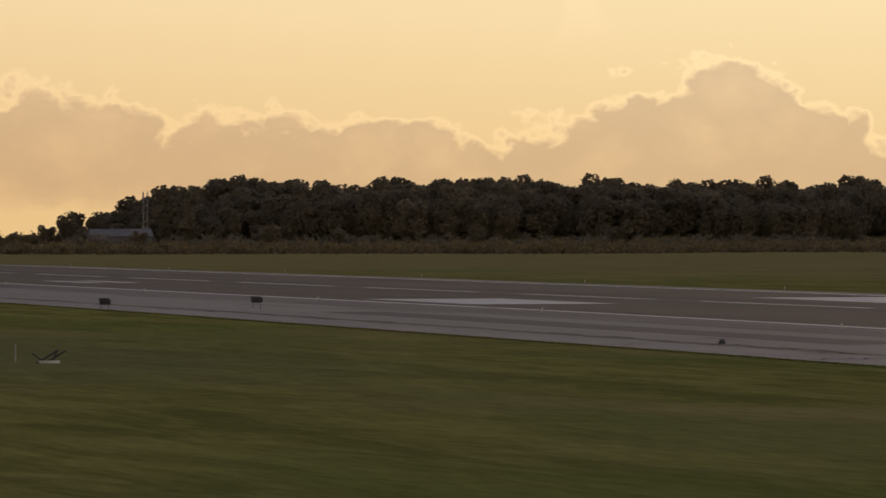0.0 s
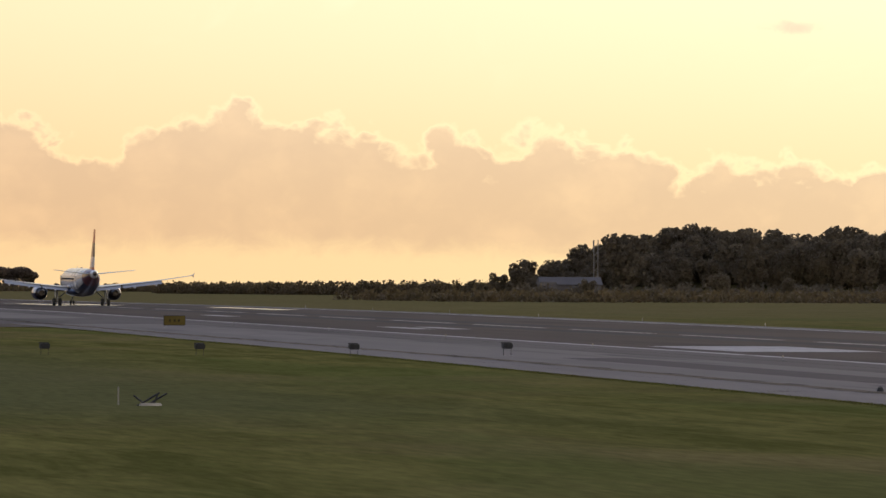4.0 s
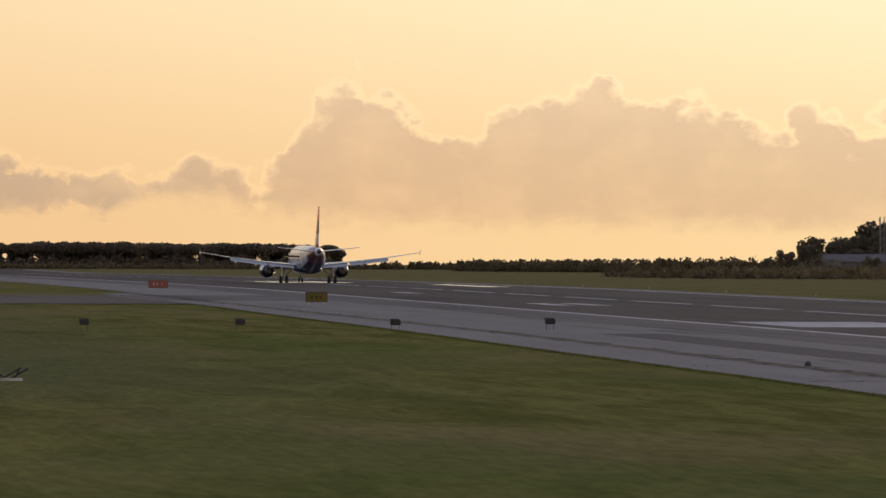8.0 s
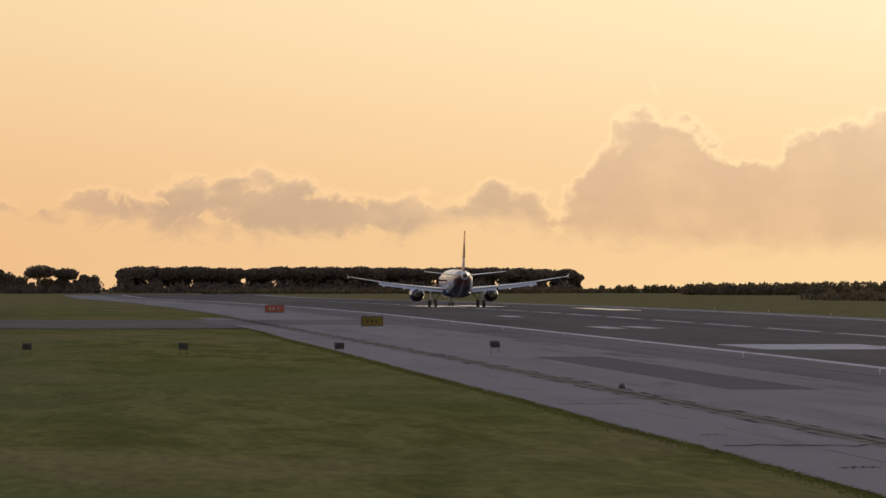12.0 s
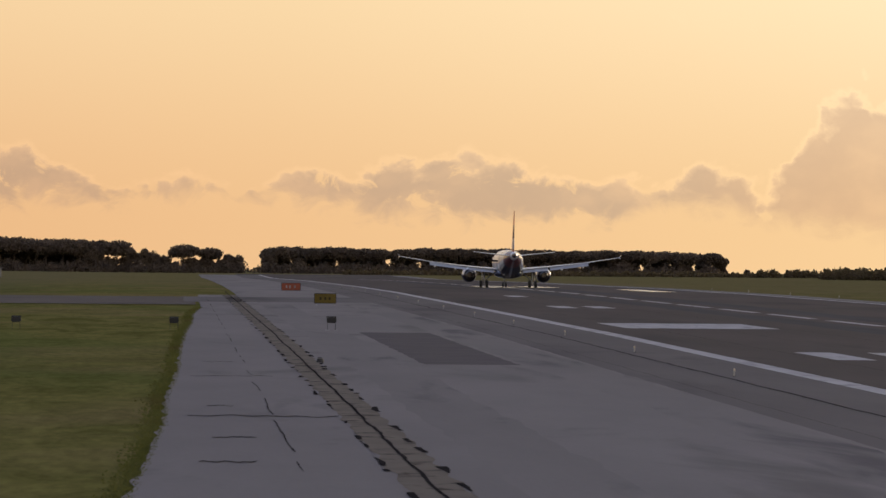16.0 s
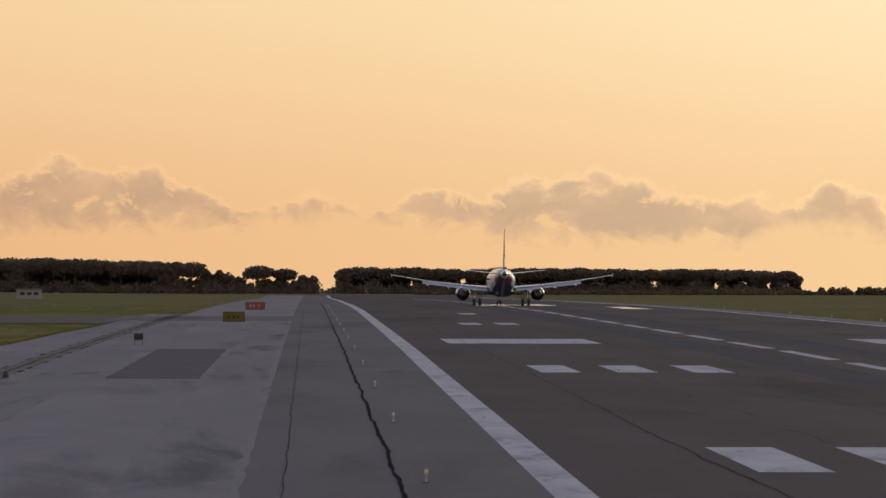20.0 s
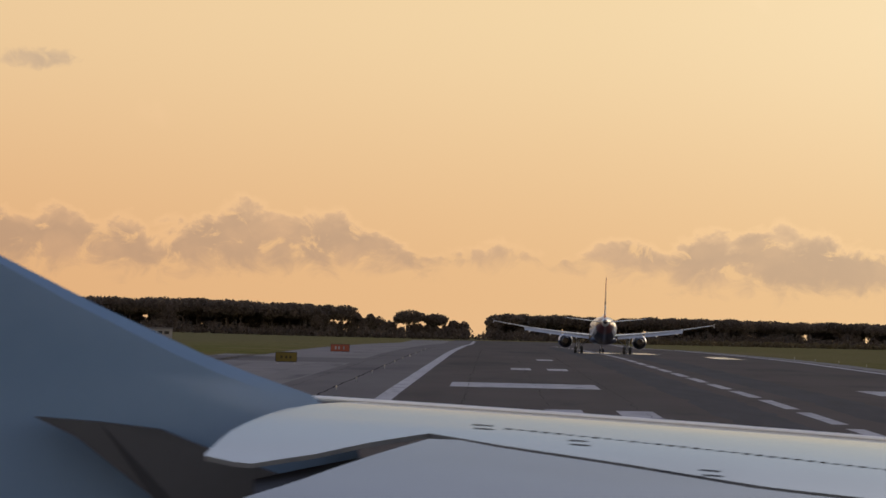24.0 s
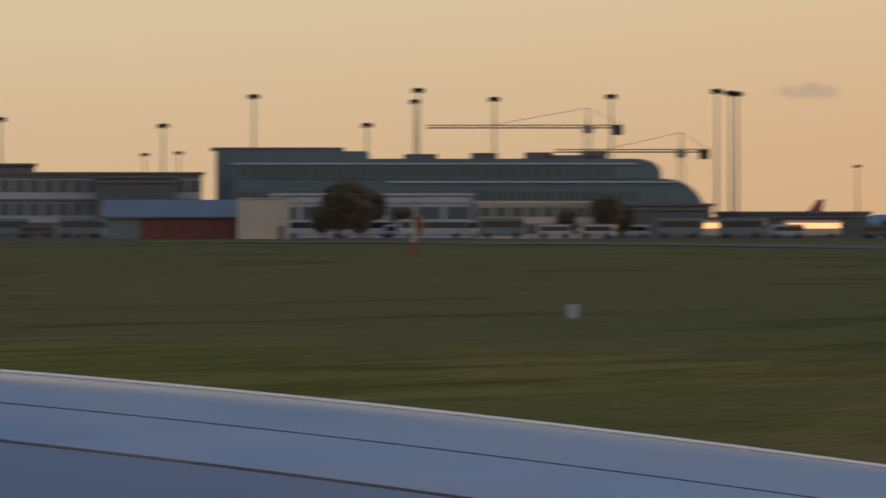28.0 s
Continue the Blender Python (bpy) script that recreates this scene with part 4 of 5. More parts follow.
# the loose row of pines over the runway's far end
for x, size, umbrella in ((-38.5, 0.84, False), (-33.0, 0.86, False), (-29.5, 0.7, False), (-22.8, 0.9, True), (-21.2, 0.62, False), (-25.6, 0.46, False), (-19.5, 0.56, False), (-16.6, 0.52, False), (-12.2, 0.46, False), (-48.6, 0.5, False), (-42.4, 0.6, False), (-13.6, 0.8, True), (-15.0, 0.6, False), (-10.5, 0.48, False), (-7.5, 0.7, False), (-4.2, 0.66, False)):
    tree((PINES if umbrella else BUSHY)[int(-x) % 4], x, 2438 + rng.uniform(-3, 3), size, rng.uniform(0, 360), "umbrella_pine" if umbrella else "pine_tree",
         "umbrella pine on a bare trunk, against the light" if umbrella else "low bushy pine, against the light", "pine wood")
tree(PINES[1], -45.0, 2436, 1.0, 40, "umbrella_pine", "single broad umbrella pine standing apart", "pine wood")
tree(BUSHY[2], -46.6, 2438, 0.56, 80, "pine_tree", "low bushy pine at the foot of a broad umbrella pine", "pine wood")
tree(BUSHY[1], 167.5, 2436, 0.3, 40, "pine_tree", "single small pine standing apart", "pine wood")

bush_belt("undergrowth", "dark undergrowth along the foot of the pines", [(x, 2432 + rng.uniform(-4, 4), rng.uniform(4, 7), rng.uniform(2.2, 5.2) * (0.95 if -53 < x < 3 else 1.3 if -158 < x < -122 else 1.0)) for x in [lerp(158, -425, k / 319) for k in range(320)] if not -1.5 < x < 2.0], 21, PINE, 0.6, 90)
# scrub ridge between the pines and the hill, and the scrub belt in front of the hill
spots = []
for k in range(260):
    x = lerp(168, 256, k / 259) + rng.uniform(-1, 1)
    spots.append((x, 2130 - (x - 172) * 2.2 + rng.uniform(-14, 14), rng.uniform(3, 6), rng.uniform(3.4, 4.9) * lerp(0.75, 1.1, k / 259)))
for k in range(230):
    spots.append((lerp(30, 208, k / 229) + rng.uniform(-1, 1), 2330 + rng.uniform(-20, 20), rng.uniform(2, 4), rng.uniform(0.9, 1.8) * (1.0 if k < 170 else 1.6)))
bush_belt("scrub_ridge", "low dark scrub along the far ridge", spots, 22, SCRUB, 0.55, 130)
spots = []
for k in range(1200):
    x = rng.uniform(118, 440)
    y = rng.uniform(1265, 1420) + 60 * noise.noise((x * 0.02, 0.3, 0.1))
    spots.append((x, y, rng.uniform(2.5, 6), rng.uniform(1.0, 2.4)))
bush_belt("scrub_field", "dark green rough scrub in front of the hill", spots, 23, SCRUB, 0.6, 45)

# wooded hill to the side of the runway
HILL = [(205, 3.8), (213, 5.6), (225, 6.8), (236, 9.4), (250, 11.0), (270, 14), (290, 14.5), (320, 14), (345, 13.5), (370, 15), (400, 14), (430, 15.5), (470, 15)]
for k in range(250):
    x = lerp(206, 470, k / 249) + rng.uniform(-3, 3)
    back = rng.random()
    top = table(HILL, x) + 3.9 - 5.0 * (1 - back)
    size = max(0.35, min(1.25, top / 11.5 * rng.uniform(0.88, 1.1)))
    tree(rng.choice(OAKS), x, 1725 + back * 45, size, rng.uniform(0, 360), "broadleaf_tree", "dark broadleaf tree on the wooded hill, against the light", "wooded hill", z=ground_z(x, 1740) + back * 4.5 * min(1, (x - 200) / 60))
tree(OAKS[2], 232, 1722, (12.7 - ground_z(232, 1722)) / 11.4, 30, "broadleaf_tree", "tall broad tree standing out at the hill's end", "wooded hill")
bush_belt("hill_bushes", "dark bushes along the foot of the hill", [(rng.uniform(200, 470), 1690 + rng.uniform(-14, 14), rng.uniform(4, 8), rng.uniform(2.0, 4.2)) for k in range(260)], 24, BROADLEAF, 0.6, 80)
for k in range(5):
    x = (246, 262, 296, 330, 214)[k]
    tree(OAKS[k], x, 1672, (0.62, 0.5, 0.5, 0.55, 0.4)[k], k * 70, "broadleaf_tree", "round pale green tree in front of the hill", "wooded hill")
bm = bmesh.new()
loft(bm, [[(x, 1712 + f * 90, ground_z(x, 1740) - 0.4 + (6.5 * math.sin(min(1, f * 1.6) * math.pi / 2)) * min(1.0, max(0.0, (x - 196) / 70))) for f in (0, 0.2, 0.4, 0.6, 0.8, 1.0)] for x in range(196, 500, 12)], closed=False, caps=False)
tagged(part("hillside", bm, GRASS, None, smooth=True), "low grassy hillside under the trees", "hill", kind="structure")


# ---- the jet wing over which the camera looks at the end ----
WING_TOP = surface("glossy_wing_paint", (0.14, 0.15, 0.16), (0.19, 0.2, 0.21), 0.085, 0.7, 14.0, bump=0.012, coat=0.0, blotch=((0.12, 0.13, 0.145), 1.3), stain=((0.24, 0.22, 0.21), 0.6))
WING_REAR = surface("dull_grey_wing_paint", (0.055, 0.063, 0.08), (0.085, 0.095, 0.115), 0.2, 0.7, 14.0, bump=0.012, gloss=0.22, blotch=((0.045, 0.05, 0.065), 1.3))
WINGLET = surface("winglet_paint", (0.13, 0.22, 0.35), (0.18, 0.275, 0.41), 0.45, 1.2, 14.0, bump=0.02, coat=0.15)
# near-black base colour holds the shade on the aileron's end
SHADED = surface("shaded_aileron", (0.035, 0.038, 0.046), (0.06, 0.064, 0.074), 0.6, 1.2, 14.0, bump=0.02)
# near-white colour stands in for bright sky mirrored along the leading edge
LEADING_GLINT = surface("leading_edge_glint", (0.84, 0.82, 0.76), (0.92, 0.9, 0.84), 0.4, 1.0, 14.0, bump=0.01, gloss=0.5)
GAP = surface("dark_panel_gap", (0.012, 0.013, 0.017), (0.024, 0.026, 0.032), 0.8, 2.0, 20.0)


def edge_at(u):
    """Leading edge of the wing, u metres in from the tip."""
    return Vector((4.0 + u, 15.0 - 0.204 * u, 4.33 - 0.028 * u - 0.007 * u * u))


def wing_point(u, s, lift=0.0):
    """A point of the upper skin, s metres aft of the leading edge."""
    p = edge_at(u)
    drop = 0.012 * math.sqrt(max(s, 0)) - 0.075 * s - 0.018 * s * s
    return Vector((p.x + 0.05 * s, p.y - s, p.z + drop + lift))


jet_wing = thing("jet_wing", 10.5, 12.0, 0.0, 0, "glossy grey jet wing with upswept winglet on its gear leg", "aircraft wing")


def in_wing(bm):
    bmesh.ops.transform(bm, matrix=Matrix.Translation((-10.5, -12.0, 0)), verts=bm.verts[:])
    return bm


SEAM = [(0.3, 1.5), (0.4, 1.6), (0.58, 1.34), (0.72, 1.06), (0.88, 0.78), (1.06, 0.95), (1.34, 1.13), (1.66, 1.36), (2.52, 1.56), (4.5, 1.65), (9.0, 1.7)]  # slat's rear edge, metres aft of the leading edge
RIVETS = [(1.1, 0.55), (2.0, 0.83), (4.5, 0.88), (9.0, 0.85)]  # line of the skin seam


def slab(front, rear, u0, u1, lift=0.0, deep=0.05, n=8, m=30):
    """A skin between two lines along the span, given as tables of (u, metres aft)."""
    bm = bmesh.new()
    grid = []
    for i in range(m + 1):
        u = lerp(u0, u1, (i / m) ** 1.6)
        f, r = (front if isinstance(front, float) else table(front, u)), (rear if isinstance(rear, float) else table(rear, u))
        grid.append([bm.verts.new(wing_point(u, lerp(f, r, j / n), lift)) for j in range(n + 1)])
    for i in range(m):
        for j in range(n):
            bm.faces.new((grid[i][j], grid[i + 1][j], grid[i + 1][j + 1], grid[i][j + 1]))
    bmesh.ops.recalc_face_normals(bm, faces=bm.faces[:])
    bmesh.ops.solidify(bm, geom=bm.faces[:], thickness=deep)
    bmesh.ops.recalc_face_normals(bm, faces=bm.faces[:])
    return in_wing(bm)


part("wing_box", slab([(0.42, 1.5), (0.9, 0.6), (1.2, 0.3), (9, 0.3)], 3.6, 0.42, 9.0, -0.05, 0.1), GAP, jet_wing, "dark wing box under the skins", True)
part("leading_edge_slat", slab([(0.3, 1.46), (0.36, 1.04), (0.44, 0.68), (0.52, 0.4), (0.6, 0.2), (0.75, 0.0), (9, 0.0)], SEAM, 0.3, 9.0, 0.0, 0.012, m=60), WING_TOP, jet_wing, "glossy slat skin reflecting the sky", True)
# thin bead along the edge that carries the painted highlight
bm = bmesh.new()
loft(bm, [[tuple(edge_at(u) + Vector((0, 0.012 * math.cos(a), 0.002 + 0.0075 * math.sin(a)))) for a in [k * math.tau / 10 for k in range(10)]] for u in [0.6 + 8.4 * i / 24 for i in range(25)]])
part("leading_edge_strip", in_wing(bm), LEADING_GLINT, jet_wing, "pale strip painted as the sky's glint on the leading edge", True)
rear = [(0.38, 2.1), (0.52, 1.8), (0.76, 1.18), (0.9, 0.815)] + [(u, s + 0.04) for u, s in SEAM if u > 1.0]
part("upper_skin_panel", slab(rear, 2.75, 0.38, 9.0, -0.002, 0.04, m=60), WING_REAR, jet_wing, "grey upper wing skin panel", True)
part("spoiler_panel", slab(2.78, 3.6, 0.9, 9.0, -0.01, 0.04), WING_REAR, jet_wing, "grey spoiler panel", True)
part("skin_seam", slab(RIVETS, [(u, s + 0.016) for u, s in RIVETS], 2.15, 9.0, 0.0006, 0.0008, 1), GAP, jet_wing)
for k in range(34):
    u = 1.08 + k * 0.031
    part("seam_dash", slab(table(RIVETS, u), table(RIVETS, u) + 0.012, u, u + 0.02, 0.0006, 0.0008, 1, 1), GAP, jet_wing)
for u, s in ((1.23, 0.72), (1.53, 1.14), (1.0, 0.5)):
    for ds in (0.0, 0.09):
        part("panel_mark", slab(s + ds, s + ds + 0.01, u, u + 0.05, 0.0006, 0.0008, 1, 1), GAP, jet_wing)
# winglet: a swept blade standing on the tip
edges = [(3.72, 3.742, 4.75), (4.0, 3.742, 4.74), (4.22, 3.742, 4.70), (4.32, 3.738, 4.585), (4.375, 3.71, 4.42), (4.42, 3.675, 4.30), (4.55, 3.555, 4.005), (4.70, 3.42, 3.695), (4.785, 3.345, 3.53), (4.796, 3.34, 3.505)]
rows = []
for z, te, le in edges:
    le += 0.016
    w = le - te
    y = 14.8 - 0.1 * (z - 4.3)
    rows.append([(le, y, z), (le - w * 0.12, y - 0.028, z), (le - w * 0.45, y - 0.03, z), (te, y - 0.004, z), (te, y + 0.004, z), (le - w * 0.45, y + 0.03, z), (le - w * 0.12, y + 0.028, z)])
blade = part("winglet", in_wing(loft(bmesh.new(), rows)), WINGLET, jet_wing, "blue-grey upswept winglet blade", True)
# aileron end under the winglet, coloured dark for the shade there
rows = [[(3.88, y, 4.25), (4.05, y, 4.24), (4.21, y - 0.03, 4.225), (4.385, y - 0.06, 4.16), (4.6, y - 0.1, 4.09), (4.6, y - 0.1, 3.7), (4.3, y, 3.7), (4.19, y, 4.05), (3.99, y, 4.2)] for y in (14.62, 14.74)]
part("aileron_end", in_wing(loft(bmesh.new(), rows)), SHADED, jet_wing, "end of the aileron with its shade put into the dark colour")
for (x0, z0), (x1, z1) in (((3.345, 4.755), (3.19, 4.752)), ((3.69, 4.405), (3.535, 4.40)), ((3.74, 4.045), (3.57, 4.042))):
    part("static_wick", in_wing(tube(bmesh.new(), (x0, 14.7, z0), (x1, 14.7, z1), 0.0035, 0.0025, 6)), BLACK, blade, "thin black static discharge wick")
leg = part("gear_leg", in_wing(tube(bmesh.new(), (10.5, 11.6, 0.4), (10.5, 11.6, 4.0), 0.11, 0.13)), GALV, jet_wing, "steel landing gear leg")
for dx in (-0.3, 0.3):
    part("tyre", in_wing(wheel(bmesh.new(), 10.5 + dx, 11.6, 0.42, 0.42, 0.26)), RUBBER, leg, "black tyre", True)


# ---- terminal side of the field ----
def bearing(turn, far, x0=15.0, y0=-8.7):
    """A place far metres off, turn degrees left of the runway as seen from the wing."""
    a = radians(turn)
    x, y = x0 - far * math.sin(a), y0 + far * math.cos(a)
    return x, y, ground_z(x, y)


def facade(name, label, turn0, turn1, far, high, wall, floors, cols, glass, lift=0.0, deep=18.0, roof=None, category="building", sill=(0.28, 0.78)):
    """A building facing the field between two bearings: walls, storeys of real window openings' frames and panes, roof edge."""
    xa, ya, _ = bearing(turn0, far)
    xb, yb, _ = bearing(turn1, far)
    wide = math.hypot(xb - xa, yb - ya)
    mid = (turn0 + turn1) / 2
    x, y, z = bearing(mid, far)
    z -= 1.4 if far > 1235 else 0.0
    t = thing(name, x, y, z, mid, label, category)
    part("wall", box(bmesh.new(), -wide / 2, wide / 2, 0, deep, -0.5 + lift, high, 0.15), wall, t)
    part("roof", box(bmesh.new(), -wide / 2 - 0.5, wide / 2 + 0.5, -0.5, deep + 0.5, high, high + 0.5, 0.1), roof or wall, t)
    base = lift
    step = (high - base) / max(floors, 1)
    for f in range(floors):
        z0 = base + f * step
        row = []
        w = wide / cols
        me = bpy.data.meshes.new("window")
        bm = box(bmesh.new(), -w * 0.42, w * 0.42, -0.14, 0.05, step * sill[0], step * sill[1])
        bm.to_mesh(me)
        bm.free()
        me.materials.append(glass)
        for c in range(cols):
            shared("window", me, t, Matrix.Translation((-wide / 2 + (c + 0.5) * w, 0, z0)))
        part("ledge", box(bmesh.new(), -wide / 2, wide / 2, -0.35, 0.0, z0 + step * 0.86, z0 + step * 0.97, 0.04), roof or wall, t)
    return t


TEAL = surface("teal_cladding", (0.055, 0.098, 0.12), (0.09, 0.14, 0.165), 0.4, 0.1, 3.0, bump=0.05)
TEALGLASS = surface("teal_glass", (0.035, 0.055, 0.062), (0.06, 0.085, 0.092), 0.3, 0.1, 3.0, bump=0)
PALE = surface("pale_concrete_cladding", (0.302, 0.307, 0.320), (0.396, 0.398, 0.408), 0.7, 0.15, 4.0)
DARKROOF = surface("dark_roofing", (0.09, 0.083, 0.083), (0.14, 0.128, 0.125), 0.8, 0.1, 3.0)
BEIGE = surface("beige_render", (0.410, 0.353, 0.289), (0.525, 0.451, 0.374), 0.8, 0.15, 4.0)
RUST = surface("rust_red_cladding", (0.10, 0.024, 0.017), (0.16, 0.04, 0.026), 0.7, 0.2, 4.0)
SHEDROOF = surface("blue_grey_sheet_roof", (0.085, 0.12, 0.135), (0.13, 0.17, 0.185), 0.5, 0.2, 4.0)
SKYBLUE = surface("blue_aircraft_paint", (0.1, 0.22, 0.34), (0.15, 0.3, 0.44), 0.3, 0.3, 4.0, bump=0.03, coat=0.3)
ROYAL = surface("deep_blue_aircraft_paint", (0.03, 0.1, 0.26), (0.05, 0.15, 0.34), 0.3, 0.3, 4.0, bump=0.03, coat=0.3)
ORANGE = surface("orange_aircraft_paint", (0.36, 0.085, 0.025), (0.45, 0.12, 0.04), 0.3, 0.3, 4.0, bump=0.03, coat=0.3)
MAROON = surface("maroon_aircraft_paint", (0.16, 0.03, 0.05), (0.22, 0.04, 0.07), 0.3, 0.3, 4.0, bump=0.03, coat=0.3)
OFFWHITE = surface("dull_white_paint", (0.26, 0.28, 0.31), (0.34, 0.36, 0.39), 0.45, 0.4, 5.0, bump=0.03, coat=0.1)
STEEL = surface("painted_steel", (0.16, 0.15, 0.14), (0.26, 0.24, 0.22), 0.6, 0.5, 5.0)

# apron and the taxiway in front of it
bm = bmesh.new()
for d0, d1 in ((780, 835), (1090, 1900)):
    rows = []
    for k in range(25):
        a = (13 if d0 < 1000 else 6) + k * 1.0
        rows.append([bm.verts.new((bearing(a, d)[0], bearing(a, d)[1], bearing(a, d)[2] - 0.01)) for d in (d0, d1)])
    for (a, b), (c, d) in zip(rows, rows[1:]):
        bm.faces.new((a, b, d, c))
bmesh.ops.recalc_face_normals(bm, faces=bm.faces[:])
APRON = surface("dull_apron_concrete", (0.11, 0.106, 0.1), (0.15, 0.144, 0.136), 0.9, 0.05, 2.0, bump=0.2, gloss=0.03)
tagged(part("apron", bm, APRON), "pale grey concrete apron in front of the terminal", "apron", kind="structure")


# main terminal: two long rounded tiers of teal glass
def round_tier(t, name, x0, x1, z0, z1, deep, curl, material):
    bm = bmesh.new()
    rings = []
    n = 10
    for k in range(n + 1):
        a = k / n * math.pi / 2
        rings.append([(x1 - curl + curl * math.sin(a), y, z0 + (z1 - z0) * (math.cos(a) ** 0.6 if z == 1 else 0)) for y, z in ((0, 0), (0, 1), (deep, 1), (deep, 0))])
    first = [[(x0, y, z0 + (z1 - z0) * z) for y, z in ((0, 0), (0, 1), (deep, 1), (deep, 0))]]
    loft(bm, first + rings)
    return part(name, bm, material, t)


x, y, z = bearing(21.14, 1300)
z -= 1.4
term = thing("terminal_building", x, y, z, 21.0, "long teal glass airport terminal with two rounded tiers", "building")
round_tier(term, "lower_tier", -38, 48, -0.5, 12.0, 40, 8, TEAL)
round_tier(term, "upper_tier", -38, 39.5, 11.8, 15.6, 34, 5, TEAL)
part("stair_block", box(bmesh.new(), -41, -13.5, 4, 30, -0.5, 17.0, 0.2), TEAL, term)
part("cornice", box(bmesh.new(), -38, 35, -0.5, 0.4, 14.5, 14.85, 0.05), PALE, term, "white cornice line")
part("cornice", box(bmesh.new(), -10, 42, -0.6, 0.3, 11.2, 11.55, 0.05), PALE, term, "white cornice line")
for zz, x0, x1 in ((2.0, -36, 40), (5.0, -36, 40), (8.0, -36, 38), (12.4, -36, 33)):
    me = bpy.data.meshes.new("window")
    bm = box(bmesh.new(), -0.9, 0.9, -0.15, 0.05, 0, 1.7)
    bm.to_mesh(me)
    bm.free()
    me.materials.append(TEALGLASS)
    n = int((x1 - x0) / 2.2)
    for k in range(n):
        shared("window", me, term, Matrix.Translation((x0 + k * 2.2, 0, zz)))
for xx, w, h in ((-4, 3, 1.0), (7.5, 2.4, 1.2), (17.5, 2.6, 1.3), (23, 5, 0.8), (27.5, 2.4, 1.6), (-30, 12, 0.7)):
    part("roof_plant", box(bmesh.new(), xx - w, xx + w, 6, 12, (17.0 if xx < -14 else 15.5), (17.0 if xx < -14 else 15.5) + h, 0.1), DARKROOF, term)

facade("terminal_annex", "dark-roofed terminal annex with pale lower floors", 24.9, 23.05, 1290, 12.6, PALE, 3, 16, TEALGLASS, roof=DARKROOF)
facade("annex_roof_block", "dark raised roof hall of the annex", 24.9, 24.38, 1296, 14.2, DARKROOF, 1, 4, TEALGLASS, deep=12)
facade("hangar_block", "dark low hall beside the terminal", 23.9, 23.25, 1275, 11.8, DARKROOF, 2, 6, TEALGLASS, deep=10)
facade("white_hall", "pale low hall with a sloping front", 22.5, 20.9, 1240, 8.6, PALE, 1, 7, TEALGLASS, deep=14)
beige = facade("beige_hall", "beige flat-roofed apron building", 20.85, 19.85, 1130, 5.4, BEIGE, 2, 8, TEALGLASS, deep=10, roof=BEIGE)
for xx, w in ((-9.0, 2.2), (-5.6, 1.4), (1.5, 1.2), (7.4, 2.6)):
    part("lit_window", box(bmesh.new(), xx - w / 2, xx + w / 2, -0.22, -0.1, 1.0, 1.7, 0.02), LAMP_DIM, beige, "warm lit window")
facade("grey_hall", "grey service building behind the beige one", 19.9, 19.0, 1180, 5.2, DARKROOF, 1, 8, TEALGLASS, deep=10)
facade("freight_hall", "long low dark freight hall with a flat roof", 18.96, 17.75, 1190, 3.9, DARKROOF, 1, 14, TEALGLASS, deep=12)
shed = thing("cargo_shed", *bearing(23.26, 1100), 23.26, "rust-red shed under a blue-grey sheet roof", "shed")
part("wall", box(bmesh.new(), -5.2, 10, 0, 9, -0.3, 3.2, 0.05), RUST, shed)
part("roof", loft(bmesh.new(), [[(xx, -0.6, 3.2), (xx, -0.6, 3.45), (xx, 9, 6.0), (xx, 9.6, 3.2)] for xx in (-11, 10.5)]), SHEDROOF, shed)
part("lean_to", box(bmesh.new(), -10.5, -5.3, 0.5, 8, -0.3, 3.1, 0.05), SHEDROOF, shed)
for k in range(6):
    part("rib", box(bmesh.new(), -4.8 + k * 2.5, -4.65 + k * 2.5, -0.08, 0.02, -0.3, 3.2), DARKROOF, shed)
bl = thing("storage_block", *bearing(22.55, 1095), 22.55, "plain beige rendered storage block", "building")
part("wall", box(bmesh.new(), -4.0, 4.0, 0, 8, -0.3, 6.0, 0.08), BEIGE, bl)
part("roof", box(bmesh.new(), -4.15, 4.15, -0.15, 8.15, 6.0, 6.25, 0.04), PALE, bl)
part("door", box(bmesh.new(), 2.2, 3.2, -0.06, 0.02, -0.3, 2.0), DARKROOF, bl)

# second pier with its roof vents
pier = facade("departure_pier", "long pale concrete departure pier with a band of windows", 15.0, 11.75, 1400, 10.8, PALE, 1, 22, TEALGLASS, deep=22, roof=PALE, sill=(0.46, 0.76))
facade("pier_penthouse", "dark plant room on the pier roof", 14.4, 13.83, 1405, 13.6, DARKROOF, 1, 5, TEALGLASS, deep=9)
for turn, w, h in ((13.45, 3.0, 1.6), (13.1, 2.8, 1.8), (12.85, 2.2, 0.9), (12.1, 1.6, 0.8)):
    v = thing("roof_vent", *bearing(turn, 1406)[:2], bearing(turn, 1406)[2] + 9.9, turn, "dark flared ventilator on the pier roof", "vent")
    part("stem", box(bmesh.new(), -w * 0.5, w * 0.5, -1, 1, 0.0, h * 0.6), DARKROOF, v)
    part("cap", loft(bmesh.new(), [[(-w * 0.5, -1, h * 0.6), (w * 0.5, -1, h * 0.6), (w * 0.5, 1, h * 0.6), (-w * 0.5, 1, h * 0.6)], [(-w, -1.6, h), (w, -1.6, h), (w, 1.6, h), (-w, 1.6, h)]]), DARKROOF, v)
